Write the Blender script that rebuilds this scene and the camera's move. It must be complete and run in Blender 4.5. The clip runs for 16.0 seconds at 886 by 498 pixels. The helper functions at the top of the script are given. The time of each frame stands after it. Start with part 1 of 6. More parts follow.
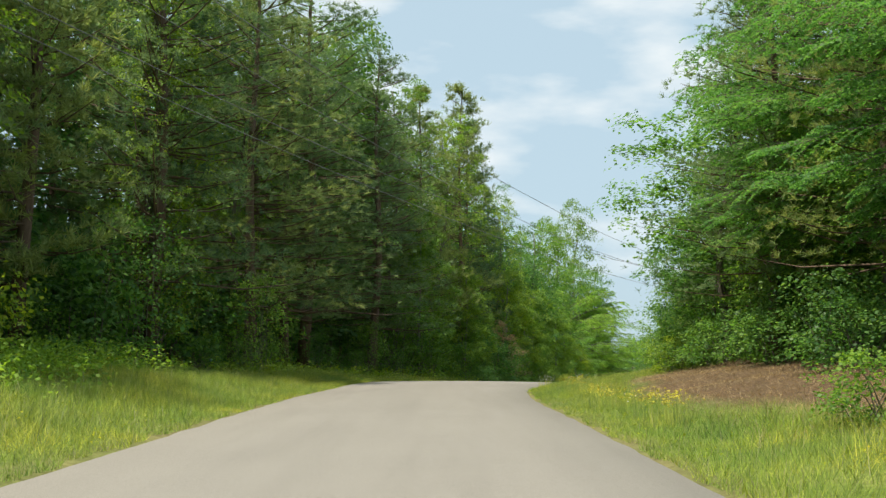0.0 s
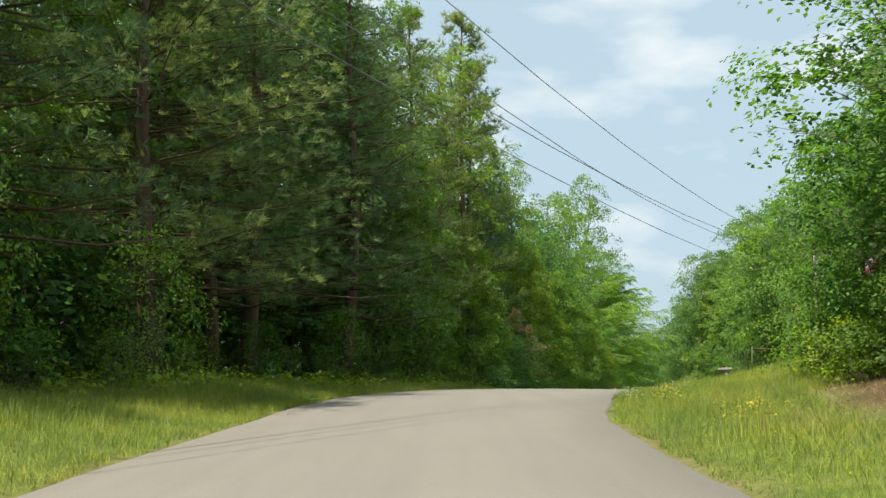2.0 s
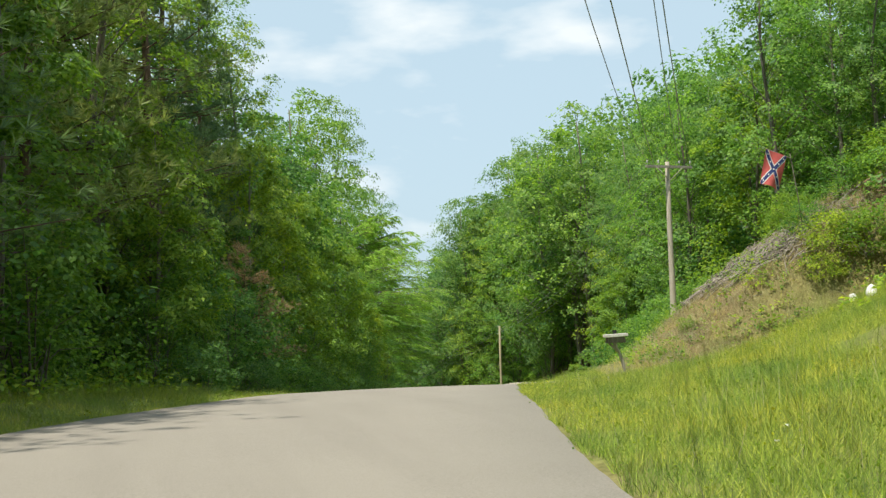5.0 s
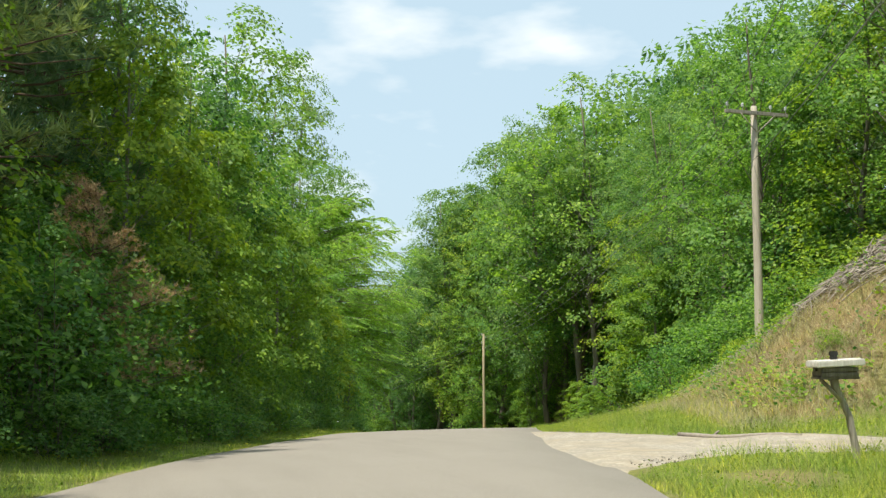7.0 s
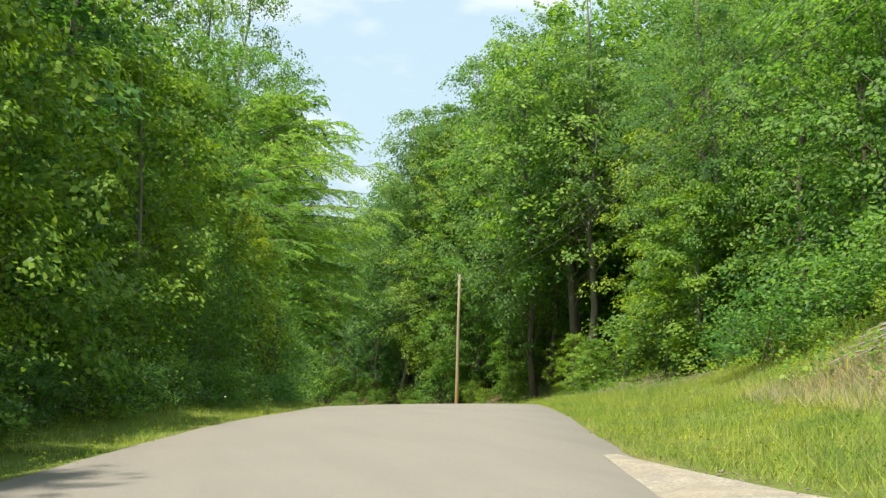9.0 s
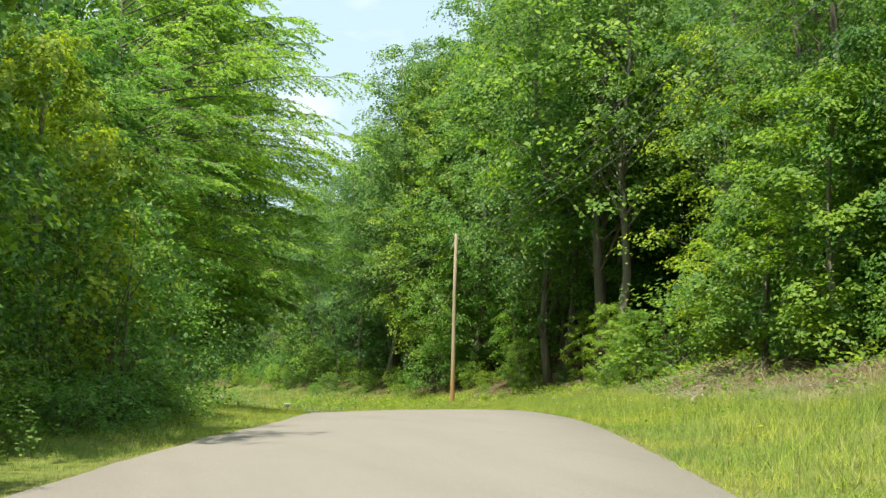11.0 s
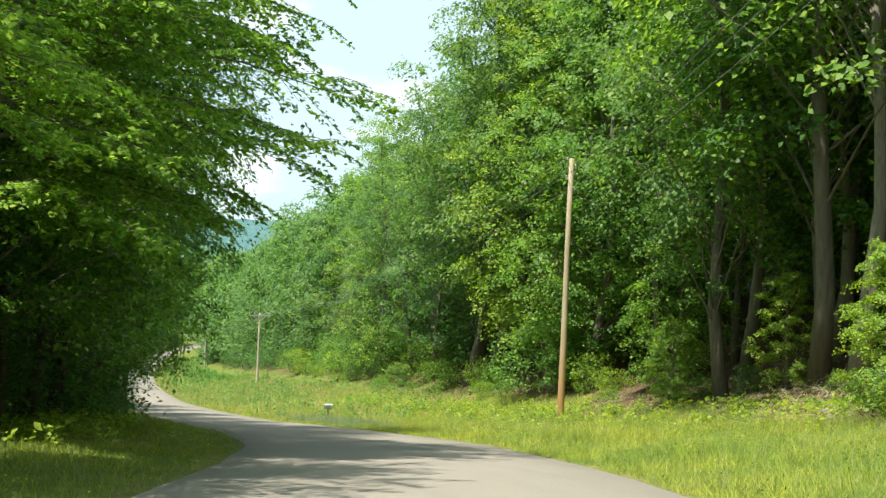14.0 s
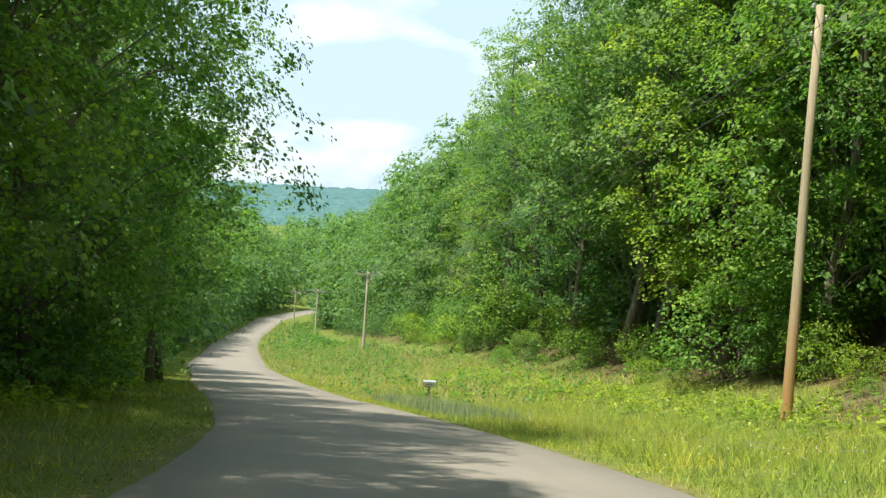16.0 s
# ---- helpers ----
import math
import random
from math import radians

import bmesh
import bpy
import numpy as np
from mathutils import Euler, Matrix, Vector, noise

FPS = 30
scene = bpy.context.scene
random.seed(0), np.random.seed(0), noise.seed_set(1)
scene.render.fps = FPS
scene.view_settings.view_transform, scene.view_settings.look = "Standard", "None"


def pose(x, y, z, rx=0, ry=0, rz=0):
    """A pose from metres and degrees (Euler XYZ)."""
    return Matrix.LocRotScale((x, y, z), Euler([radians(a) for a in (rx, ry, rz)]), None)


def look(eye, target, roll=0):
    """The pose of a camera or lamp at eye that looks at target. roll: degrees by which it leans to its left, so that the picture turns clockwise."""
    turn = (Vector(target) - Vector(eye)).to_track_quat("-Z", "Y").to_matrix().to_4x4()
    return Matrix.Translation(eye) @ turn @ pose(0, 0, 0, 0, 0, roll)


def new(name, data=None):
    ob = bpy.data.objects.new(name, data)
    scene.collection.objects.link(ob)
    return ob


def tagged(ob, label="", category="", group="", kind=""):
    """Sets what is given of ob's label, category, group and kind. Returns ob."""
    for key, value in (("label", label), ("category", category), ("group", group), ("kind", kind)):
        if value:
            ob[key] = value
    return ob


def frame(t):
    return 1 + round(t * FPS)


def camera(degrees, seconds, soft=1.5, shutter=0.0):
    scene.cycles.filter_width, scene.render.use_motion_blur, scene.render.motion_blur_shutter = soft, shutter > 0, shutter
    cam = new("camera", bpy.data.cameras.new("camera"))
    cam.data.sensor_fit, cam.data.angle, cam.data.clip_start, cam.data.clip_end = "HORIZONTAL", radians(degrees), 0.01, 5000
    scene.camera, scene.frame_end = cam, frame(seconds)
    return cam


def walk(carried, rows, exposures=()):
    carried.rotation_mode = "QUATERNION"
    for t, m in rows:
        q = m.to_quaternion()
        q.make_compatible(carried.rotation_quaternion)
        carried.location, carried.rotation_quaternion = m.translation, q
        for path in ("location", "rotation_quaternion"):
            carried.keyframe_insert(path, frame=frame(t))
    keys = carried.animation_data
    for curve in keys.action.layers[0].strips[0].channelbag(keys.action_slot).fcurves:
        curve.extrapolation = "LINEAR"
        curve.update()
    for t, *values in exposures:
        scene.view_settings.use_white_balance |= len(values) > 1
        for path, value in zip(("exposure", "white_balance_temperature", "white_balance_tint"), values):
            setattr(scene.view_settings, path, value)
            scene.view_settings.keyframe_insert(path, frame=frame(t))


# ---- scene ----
cam = camera(42.6, 16.0, soft=1.4)
METRES, EYE, TILT, LEAN, TURN = 145.0, 1.25, 2.0, 0.0, 0.0
ROWS = [
    (0.0, 0.0, 0.0, 0.0, -0.07, 4.07, -0.92),
    (0.5, -0.0008, 0.0295, -0.0004, 0.17, 4.12, -0.78),
    (1.0, -0.0012, 0.0598, -0.0009, 0.37, 4.36, -0.85),
    (1.5, -0.0014, 0.0912, -0.0016, 0.29, 4.23, -0.88),
    (2.0, -0.0015, 0.1227, -0.0021, -0.29, 3.85, -0.11),
    (2.5, -0.0003, 0.1577, -0.0027, -1.18, 1.68, 0.09),
    (3.0, 0.0003, 0.1868, -0.0035, -5.61, 1.7, 0.5),
    (3.5, 0.0035, 0.2215, -0.0042, -10.69, 0.67, 0.74),
    (4.0, 0.0059, 0.2487, -0.0046, -11.58, 1.49, 1.21),
    (4.5, 0.0101, 0.2803, -0.0053, -12.89, 1.71, 1.61),
    (7.0, 0.0393, 0.432, -0.0107, -14.81, 2.13, -0.19),
    (7.5, 0.0467, 0.4612, -0.0127, -15.45, 1.48, -0.91),
    (8.0, 0.0539, 0.4892, -0.0145, -15.6, 1.22, -1.43),
    (8.5, 0.0614, 0.5178, -0.0167, -15.83, 0.01, -1.79),
    (9.0, 0.0695, 0.546, -0.0192, -16.3, -0.54, -1.97),
    (11.5, 0.1146, 0.6897, -0.0344, -16.71, -2.31, -1.86),
    (12.0, 0.1246, 0.7189, -0.0383, -17.56, -2.65, -2.35),
    (12.5, 0.1337, 0.7494, -0.0422, -16.96, -2.35, -2.65),
    (13.0, 0.1427, 0.7801, -0.0464, -14.9, -1.99, -2.58),
    (13.5, 0.1511, 0.8113, -0.0512, -13.04, -1.89, -2.87),
    (14.0, 0.1585, 0.843, -0.0563, -11.3, -2.46, -2.87),
    (14.5, 0.1649, 0.8756, -0.0615, -9.82, -2.76, -3.81),
    (15.0, 0.1702, 0.906, -0.0669, -9.16, -3.63, -4.84),
    (15.5, 0.1748, 0.9393, -0.0727, -6.52, -3.93, -4.58),
    (16.0, 0.1787, 0.9732, -0.079, -4.8, -4.1, -4.26),
]
walk(cam, [(t, pose(0, 0, EYE, TILT, LEAN, TURN) @ pose(METRES * x, METRES * y, METRES * z, 90 + pitch, roll, yaw)) for t, x, y, z, yaw, pitch, roll in ROWS],
     exposures=((0.0, 0.28), (4.5, 0.36), (7.0, 0.45), (9.0, 0.55), (12.0, 0.74), (14.0, 0.85), (15.0, 0.82), (16.0, 0.70)))

# ---- light ----
world = bpy.data.worlds.new("sky")
scene.world = world
world.use_nodes = True
SUN_EL, SUN_AZ = 70.0, 243.0   # degrees above the horizon; compass bearing, clockwise from +y


def build_sky():
    nt = world.node_tree
    nt.nodes.clear()
    out = nt.nodes.new("ShaderNodeOutputWorld")
    bg = nt.nodes.new("ShaderNodeBackground")
    sky = nt.nodes.new("ShaderNodeTexSky")
    sky.sky_type = "NISHITA"
    sky.sun_disc = False
    sky.sun_elevation = radians(SUN_EL)
    sky.sun_rotation = radians(SUN_AZ)
    sky.air_density, sky.dust_density, sky.ozone_density = 1.0, 2.0, 1.0
    # thin high haze with soft white clouds, all over the sky
    geo = nt.nodes.new("ShaderNodeTexCoord")
    mapping = nt.nodes.new("ShaderNodeMapping")
    mapping.inputs["Scale"].default_value = (1.0, 1.0, 2.8)
    puff = nt.nodes.new("ShaderNodeTexNoise")
    puff.inputs["Scale"].default_value = 6.5
    puff.inputs["Detail"].default_value = 7.0
    puff.inputs["Roughness"].default_value = 0.48
    ramp = nt.nodes.new("ShaderNodeValToRGB")
    ramp.color_ramp.elements[0].position = 0.53
    ramp.color_ramp.elements[0].color = (0.0, 0.0, 0.0, 1)
    ramp.color_ramp.elements[1].position = 0.70
    ramp.color_ramp.elements[1].color = (0.8, 0.8, 0.8, 1)
    haze = nt.nodes.new("ShaderNodeMix")
    haze.data_type = "RGBA"
    haze.inputs["Factor"].default_value = 0.80
    haze.inputs["B"].default_value = (5.7, 7.4, 8.4, 1)
    mix = nt.nodes.new("ShaderNodeMix")
    mix.data_type = "RGBA"
    mix.inputs["B"].default_value = (9.0, 9.4, 9.4, 1)
    nt.links.new(geo.outputs["Generated"], mapping.inputs["Vector"])
    nt.links.new(mapping.outputs["Vector"], puff.inputs["Vector"])
    nt.links.new(puff.outputs["Fac"], ramp.inputs["Fac"])
    nt.links.new(ramp.outputs["Color"], mix.inputs["Factor"])
    nt.links.new(sky.outputs["Color"], haze.inputs["A"])
    nt.links.new(haze.outputs["Result"], mix.inputs["A"])
    nt.links.new(mix.outputs["Result"], bg.inputs["Color"])
    bg.inputs["Strength"].default_value = 0.088
    nt.links.new(bg.outputs["Background"], out.inputs["Surface"])


build_sky()
sun_data = bpy.data.lights.new("sun", "SUN")
sun_data.energy, sun_data.angle, sun_data.color = 5.0, radians(0.6), (1.0, 0.94, 0.82)
sun = new("sun", sun_data)
_el, _az = radians(SUN_EL), radians(SUN_AZ)
sun.matrix_world = look((0, 0, 60), Vector((0, 0, 60)) - Vector((math.sin(_az) * math.cos(_el), math.cos(_az) * math.cos(_el), math.sin(_el))))


# ---- materials ----
class Nodes:
    """A small wrapper for writing node materials."""

    def __init__(self, name):
        self.mat = bpy.data.materials.new(name)
        self.mat.use_nodes = True
        self.t = self.mat.node_tree
        self.bsdf = self.t.nodes["Principled BSDF"]
        self.out = self.t.nodes["Material Output"]
        self.coord = self.t.nodes.new("ShaderNodeTexCoord").outputs["Object"]

    def link(self, a, b):
        self.t.links.new(a, b)

    def noise(self, scale, detail=5.0, rough=0.55, vec=None):
        n = self.t.nodes.new("ShaderNodeTexNoise")
        n.inputs["Scale"].default_value, n.inputs["Detail"].default_value, n.inputs["Roughness"].default_value = scale, detail, rough
        self.link(vec or self.coord, n.inputs["Vector"])
        return n.outputs["Fac"]

    def stretch(self, sx, sy, sz):
        n = self.t.nodes.new("ShaderNodeMapping")
        n.inputs["Scale"].default_value = (sx, sy, sz)
        self.link(self.coord, n.inputs["Vector"])
        return n.outputs["Vector"]

    def ramp(self, fac, stops):
        n = self.t.nodes.new("ShaderNodeValToRGB")
        r = n.color_ramp
        while len(r.elements) < len(stops):
            r.elements.new(0.5)
        for e, (p, c) in zip(r.elements, stops):
            e.position, e.color = p, (*c, 1) if len(c) == 3 else c
        self.link(fac, n.inputs["Fac"])
        return n.outputs["Color"]

    def mix(self, fac, a, b, mode="MIX"):
        n = self.t.nodes.new("ShaderNodeMix")
        n.data_type, n.blend_type = "RGBA", mode
        for value, key in ((fac, "Factor"), (a, "A"), (b, "B")):
            if isinstance(value, (int, float)):
                n.inputs[key].default_value = value
            elif isinstance(value, tuple):
                n.inputs[key].default_value = (*value, 1)
            else:
                self.link(value, n.inputs[key])
        return n.outputs["Result"]

    def island(self):
        return self.t.nodes.new("ShaderNodeNewGeometry").outputs["Random Per Island"]

    def thing(self):
        return self.t.nodes.new("ShaderNodeObjectInfo").outputs["Random"]

    def attribute(self, name):
        n = self.t.nodes.new("ShaderNodeAttribute")
        n.attribute_name = name
        return n.outputs["Fac"]

    def bump(self, height, strength, distance=0.02):
        n = self.t.nodes.new("ShaderNodeBump")
        n.inputs["Strength"].default_value, n.inputs["Distance"].default_value = strength, distance
        self.link(height, n.inputs["Height"])
        self.link(n.outputs["Normal"], self.bsdf.inputs["Normal"])

    def done(self, color, rough=0.8, metal=0.0, spec=0.5):
        if isinstance(color, tuple):
            self.bsdf.inputs["Base Color"].default_value = (*color, 1)
        else:
            self.link(color, self.bsdf.inputs["Base Color"])
        self.bsdf.inputs["Roughness"].default_value = rough
        self.bsdf.inputs["Metallic"].default_value = metal
        self.bsdf.inputs["Specular IOR Level"].default_value = spec
        return self.mat


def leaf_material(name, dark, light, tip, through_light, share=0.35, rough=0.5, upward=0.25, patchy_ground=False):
    """Thin leaves: each one a little different, letting some sunlight through."""
    n = Nodes(name)
    tint = n.ramp(n.island(), [(0.0, dark), (0.55, light), (1.0, tip)])
    whole = n.ramp(n.thing(), [(0.0, (0.60, 0.74, 0.86)), (0.4, (0.88, 0.95, 0.98)), (0.7, (1.0, 1.0, 1.0)), (1.0, (1.28, 1.13, 0.84))])
    color = n.mix(1.0, tint, whole, "MULTIPLY")
    spray = n.ramp(n.noise(0.85, 2.0), [(0.33, (0.74, 0.82, 0.88)), (0.5, (1.0, 1.0, 1.0)), (0.67, (1.20, 1.13, 0.94))])
    color = n.mix(1.0, color, spray, "MULTIPLY")
    if patchy_ground:   # greener and drier patches, metres across
        patch = n.ramp(n.noise(0.45, 3.0), [(0.32, (0.62, 0.80, 0.75)), (0.5, (1.0, 1.0, 1.0)), (0.68, (1.35, 1.12, 0.95))])
        color = n.mix(1.0, color, patch, "MULTIPLY")
    n.done(color, rough, 0.0, 0.3)
    # the soft, many-sided surface of a tuft: its blades' faces lean towards the sky
    facing = n.t.nodes.new("ShaderNodeNewGeometry").outputs["Normal"]
    lean = n.t.nodes.new("ShaderNodeMix")
    lean.data_type = "VECTOR"
    lean.inputs["Factor"].default_value = upward
    lean.inputs["B"].default_value = (0, 0, 1)
    n.link(facing, lean.inputs["A"])
    n.link(lean.outputs["Result"], n.bsdf.inputs["Normal"])
    lit = n.mix(1.0, color, through_light, "MULTIPLY")
    tr = n.t.nodes.new("ShaderNodeBsdfTranslucent")
    n.link(lit, tr.inputs["Color"])
    mx = n.t.nodes.new("ShaderNodeMixShader")
    mx.inputs["Fac"].default_value = share
    n.link(n.bsdf.outputs["BSDF"], mx.inputs[1])
    n.link(tr.outputs["BSDF"], mx.inputs[2])
    n.link(mx.outputs["Shader"], n.out.inputs["Surface"])
    return n.mat


def bark_material(name, dark, light):
    n = Nodes(name)
    grain = n.noise(6.0, 8.0, 0.65, n.stretch(2.0, 2.0, 0.35))
    blotch = n.noise(0.9, 4.0)
    color = n.mix(blotch, n.ramp(grain, [(0.3, dark), (0.7, light)]), tuple(0.6 * c for c in light))
    n.bump(grain, 0.7, 0.03)
    return n.done(color, 0.9, 0.0, 0.2)


def asphalt_material():
    n = Nodes("weathered_asphalt")
    stones = n.noise(70.0, 3.0, 0.6)
    patches = n.noise(0.35, 5.0, 0.6)
    streaks = n.noise(0.9, 4.0, 0.6, n.stretch(1.6, 0.12, 1.0))
    base = n.ramp(stones, [(0.28, (0.150, 0.134, 0.110)), (0.5, (0.228, 0.207, 0.174)), (0.75, (0.31, 0.287, 0.248))])
    worn = n.mix(n.ramp(patches, [(0.35, (0, 0, 0)), (0.7, (0.55, 0.55, 0.55))]), base, (0.255, 0.232, 0.195))
    lines = n.mix(n.ramp(streaks, [(0.45, (0, 0, 0)), (0.75, (0.4, 0.4, 0.4))]), worn, (0.175, 0.158, 0.133))
    n.bump(stones, 0.35, 0.01)
    return n.done(lines, 0.85, 0.0, 0.3)


def ground_material():
    n = Nodes("grassy_ground")
    fine, mid, wide = n.noise(9.0, 6.0, 0.65), n.noise(1.3, 5.0), n.noise(0.16, 4.0)
    grass = n.ramp(mid, [(0.25, (0.085, 0.130, 0.022)), (0.5, (0.150, 0.210, 0.034)), (0.75, (0.26, 0.275, 0.075))])
    grass = n.mix(n.ramp(wide, [(0.4, (0, 0, 0)), (0.7, (0.5, 0.5, 0.5))]), grass, (0.19, 0.18, 0.065))
    grass = n.mix(n.ramp(fine, [(0.35, (0.55, 0.55, 0.55)), (0.65, (0, 0, 0))]), grass, (0.045, 0.06, 0.016))
    litter = n.ramp(n.noise(5.0, 7.0, 0.7), [(0.3, (0.045, 0.030, 0.018)), (0.55, (0.125, 0.082, 0.046)), (0.8, (0.24, 0.165, 0.095))])
    clay = n.ramp(fine, [(0.3, (0.15, 0.095, 0.055)), (0.7, (0.29, 0.20, 0.125))])
    color = n.mix(n.attribute("litter"), grass, litter)
    color = n.mix(n.attribute("clay"), color, clay)
    n.bump(fine, 0.6, 0.05)
    return n.done(color, 0.95, 0.0, 0.1)


def gravel_material():
    n = Nodes("pale_gravel")
    v = n.t.nodes.new("ShaderNodeTexVoronoi")
    v.inputs["Scale"].default_value = 34.0
    n.link(n.coord, v.inputs["Vector"])
    stones = n.ramp(v.outputs["Color"], [(0.1, (0.20, 0.18, 0.145)), (0.5, (0.35, 0.315, 0.255)), (0.9, (0.52, 0.48, 0.40))])
    dirt = n.ramp(n.noise(0.8, 5.0), [(0.38, (0, 0, 0)), (0.65, (0.8, 0.8, 0.8))])
    n.bump(v.outputs["Distance"], 0.5, 0.02)
    return n.done(n.mix(n.ramp(n.noise(2.6, 6.0, 0.7), [(0.42, (0.55, 0.55, 0.55)), (0.6, (0, 0, 0))]), n.mix(dirt, stones, (0.34, 0.285, 0.20)), (0.215, 0.195, 0.165)), 0.9, 0.0, 0.2)


def weathered_wood(name, dark, light, stain=None):
    n = Nodes(name)
    grain = n.noise(9.0, 8.0, 0.7, n.stretch(3.0, 3.0, 0.12))
    color = n.ramp(grain, [(0.3, dark), (0.7, light)])
    if stain:
        sep = n.t.nodes.new("ShaderNodeSeparateXYZ")
        n.link(n.coord, sep.inputs["Vector"])
        band = n.ramp(sep.outputs["Z"], [(0.0, (1, 1, 1)), (1.0, (0, 0, 0))])
        rng = n.t.nodes.new("ShaderNodeMapRange")
        rng.inputs["From Min"].default_value, rng.inputs["From Max"].default_value = 0.8, 4.5
        rng.inputs["To Min"].default_value, rng.inputs["To Max"].default_value = 0.85, 0.0
        n.link(sep.outputs["Z"], rng.inputs["Value"])
        color = n.mix(rng.outputs["Result"], color, stain)
    n.bump(grain, 0.4, 0.01)
    return n.done(color, 0.85, 0.0, 0.25)


def plain(name, color, rough=0.5, metal=0.0, vary=0.25, scale=8.0):
    n = Nodes(name)
    c = n.ramp(n.noise(scale, 5.0), [(0.3, tuple(v * (1 - vary) for v in color)), (0.7, tuple(min(1.0, v * (1 + vary)) for v in color))])
    return n.done(c, rough, metal)


ASPHALT, GROUND, GRAVEL = asphalt_material(), ground_material(), gravel_material()
LEAF = leaf_material("hardwood_leaf", (0.074, 0.160, 0.038), (0.148, 0.284, 0.056), (0.252, 0.392, 0.076), (1.38, 1.46, 0.74), 0.50)
LEAF_SPRAY = leaf_material("spray_leaf", (0.112, 0.228, 0.052), (0.200, 0.365, 0.080), (0.315, 0.470, 0.102), (1.34, 1.46, 0.80), 0.55)
LEAF_DEEP = leaf_material("oak_leaf", (0.068, 0.146, 0.044), (0.126, 0.242, 0.062), (0.206, 0.318, 0.078), (1.38, 1.45, 0.78), 0.48)
LEAF_BRIGHT = leaf_material("young_leaf", (0.125, 0.225, 0.030), (0.235, 0.362, 0.046), (0.355, 0.460, 0.066), (1.4, 1.35, 0.6), 0.5)
NEEDLE = leaf_material("pine_needle", (0.130, 0.195, 0.080), (0.195, 0.275, 0.112), (0.260, 0.335, 0.145), (1.35, 1.3, 0.85), 0.45, 0.6)
GRASS_BLADE = leaf_material("grass_blade", (0.085, 0.145, 0.013), (0.245, 0.335, 0.027), (0.455, 0.475, 0.080), (1.3, 1.25, 0.55), 0.3, 0.6, 0.55, True)
WEED_LEAF = leaf_material("weed_leaf", (0.140, 0.215, 0.024), (0.260, 0.340, 0.035), (0.380, 0.430, 0.060), (1.5, 1.4, 0.6), 0.6, 0.6, 0.0, True)
BLUE_GRASS = leaf_material("blue_green_grass", (0.085, 0.140, 0.070), (0.165, 0.235, 0.120), (0.33, 0.38, 0.25), (1.2, 1.2, 0.8), 0.3, 0.6, 0.35)
DEAD_NEEDLE = leaf_material("dying_needle", (0.21, 0.155, 0.095), (0.34, 0.26, 0.165), (0.45, 0.37, 0.25), (1.2, 1.1, 0.85), 0.40, 0.6)
DEAD_GRASS = leaf_material("dead_grass", (0.20, 0.125, 0.060), (0.36, 0.245, 0.120), (0.50, 0.38, 0.21), (1.2, 1.1, 0.8), 0.25, 0.7, 0.5)
STRAW = leaf_material("dry_grass", (0.24, 0.20, 0.09), (0.40, 0.34, 0.16), (0.54, 0.47, 0.26), (1.2, 1.15, 0.8), 0.25, 0.7, 0.6)
BARK = bark_material("grey_brown_bark", (0.065, 0.055, 0.044), (0.25, 0.22, 0.175))
PINE_BARK = bark_material("pine_bark", (0.060, 0.040, 0.028), (0.22, 0.150, 0.105))
PALE_BARK = bark_material("pale_grey_bark", (0.13, 0.115, 0.095), (0.36, 0.33, 0.28))
DEAD_WOOD = bark_material("bleached_dead_wood", (0.16, 0.13, 0.10), (0.44, 0.39, 0.33))
TAN_WOOD = bark_material("dry_tan_wood", (0.30, 0.24, 0.15), (0.60, 0.50, 0.34))
POLE_WOOD = weathered_wood("pole_wood", (0.36, 0.31, 0.24), (0.58, 0.52, 0.43))
NEW_POLE_WOOD = weathered_wood("newer_pole_wood", (0.38, 0.30, 0.19), (0.60, 0.51, 0.36), (0.46, 0.24, 0.085))
GREY_WOOD = weathered_wood("grey_weathered_wood", (0.20, 0.175, 0.145), (0.47, 0.43, 0.37))
# weathered wood darkened in its colour for the shade under the mailbox roof
SHADED_WOOD = weathered_wood("shaded_weathered_wood", (0.10, 0.085, 0.068), (0.27, 0.24, 0.20))
MOSSY_WOOD = weathered_wood("mossy_wood", (0.13, 0.13, 0.07), (0.30, 0.29, 0.17))
BLEACHED_WOOD = weathered_wood("bleached_wood", (0.50, 0.47, 0.43), (0.80, 0.77, 0.72))
RUST = plain("rusty_steel", (0.16, 0.105, 0.075), 0.75, 0.4, 0.4)
GALVANISED = plain("galvanised_steel", (0.62, 0.64, 0.65), 0.35, 0.8, 0.15)
DARK_METAL = plain("dark_metal", (0.05, 0.05, 0.05), 0.55, 0.5, 0.3)
STONE = plain("loose_stone", (0.24, 0.21, 0.17), 0.9, 0.0, 0.5, 3.0)
CABLE = plain("cable", (0.16, 0.16, 0.17), 0.45, 0.2, 0.1)
PORCELAIN = plain("grey_porcelain", (0.55, 0.56, 0.57), 0.25, 0.0, 0.1)
FLAG_RED = plain("faded_red_cloth", (0.58, 0.11, 0.10), 0.85, 0.0, 0.15, 3.0)
FLAG_BLUE = plain("dark_blue_cloth", (0.030, 0.045, 0.16), 0.85, 0.0, 0.2, 3.0)
FLAG_WHITE = plain("white_cloth", (0.75, 0.73, 0.70), 0.85, 0.0, 0.08, 3.0)
YELLOW_PETAL = plain("yellow_petal", (0.62, 0.52, 0.03), 0.6, 0.0, 0.2, 2.0)
WHITE_PETAL = plain("white_petal", (0.78, 0.77, 0.70), 0.6, 0.0, 0.1, 2.0)

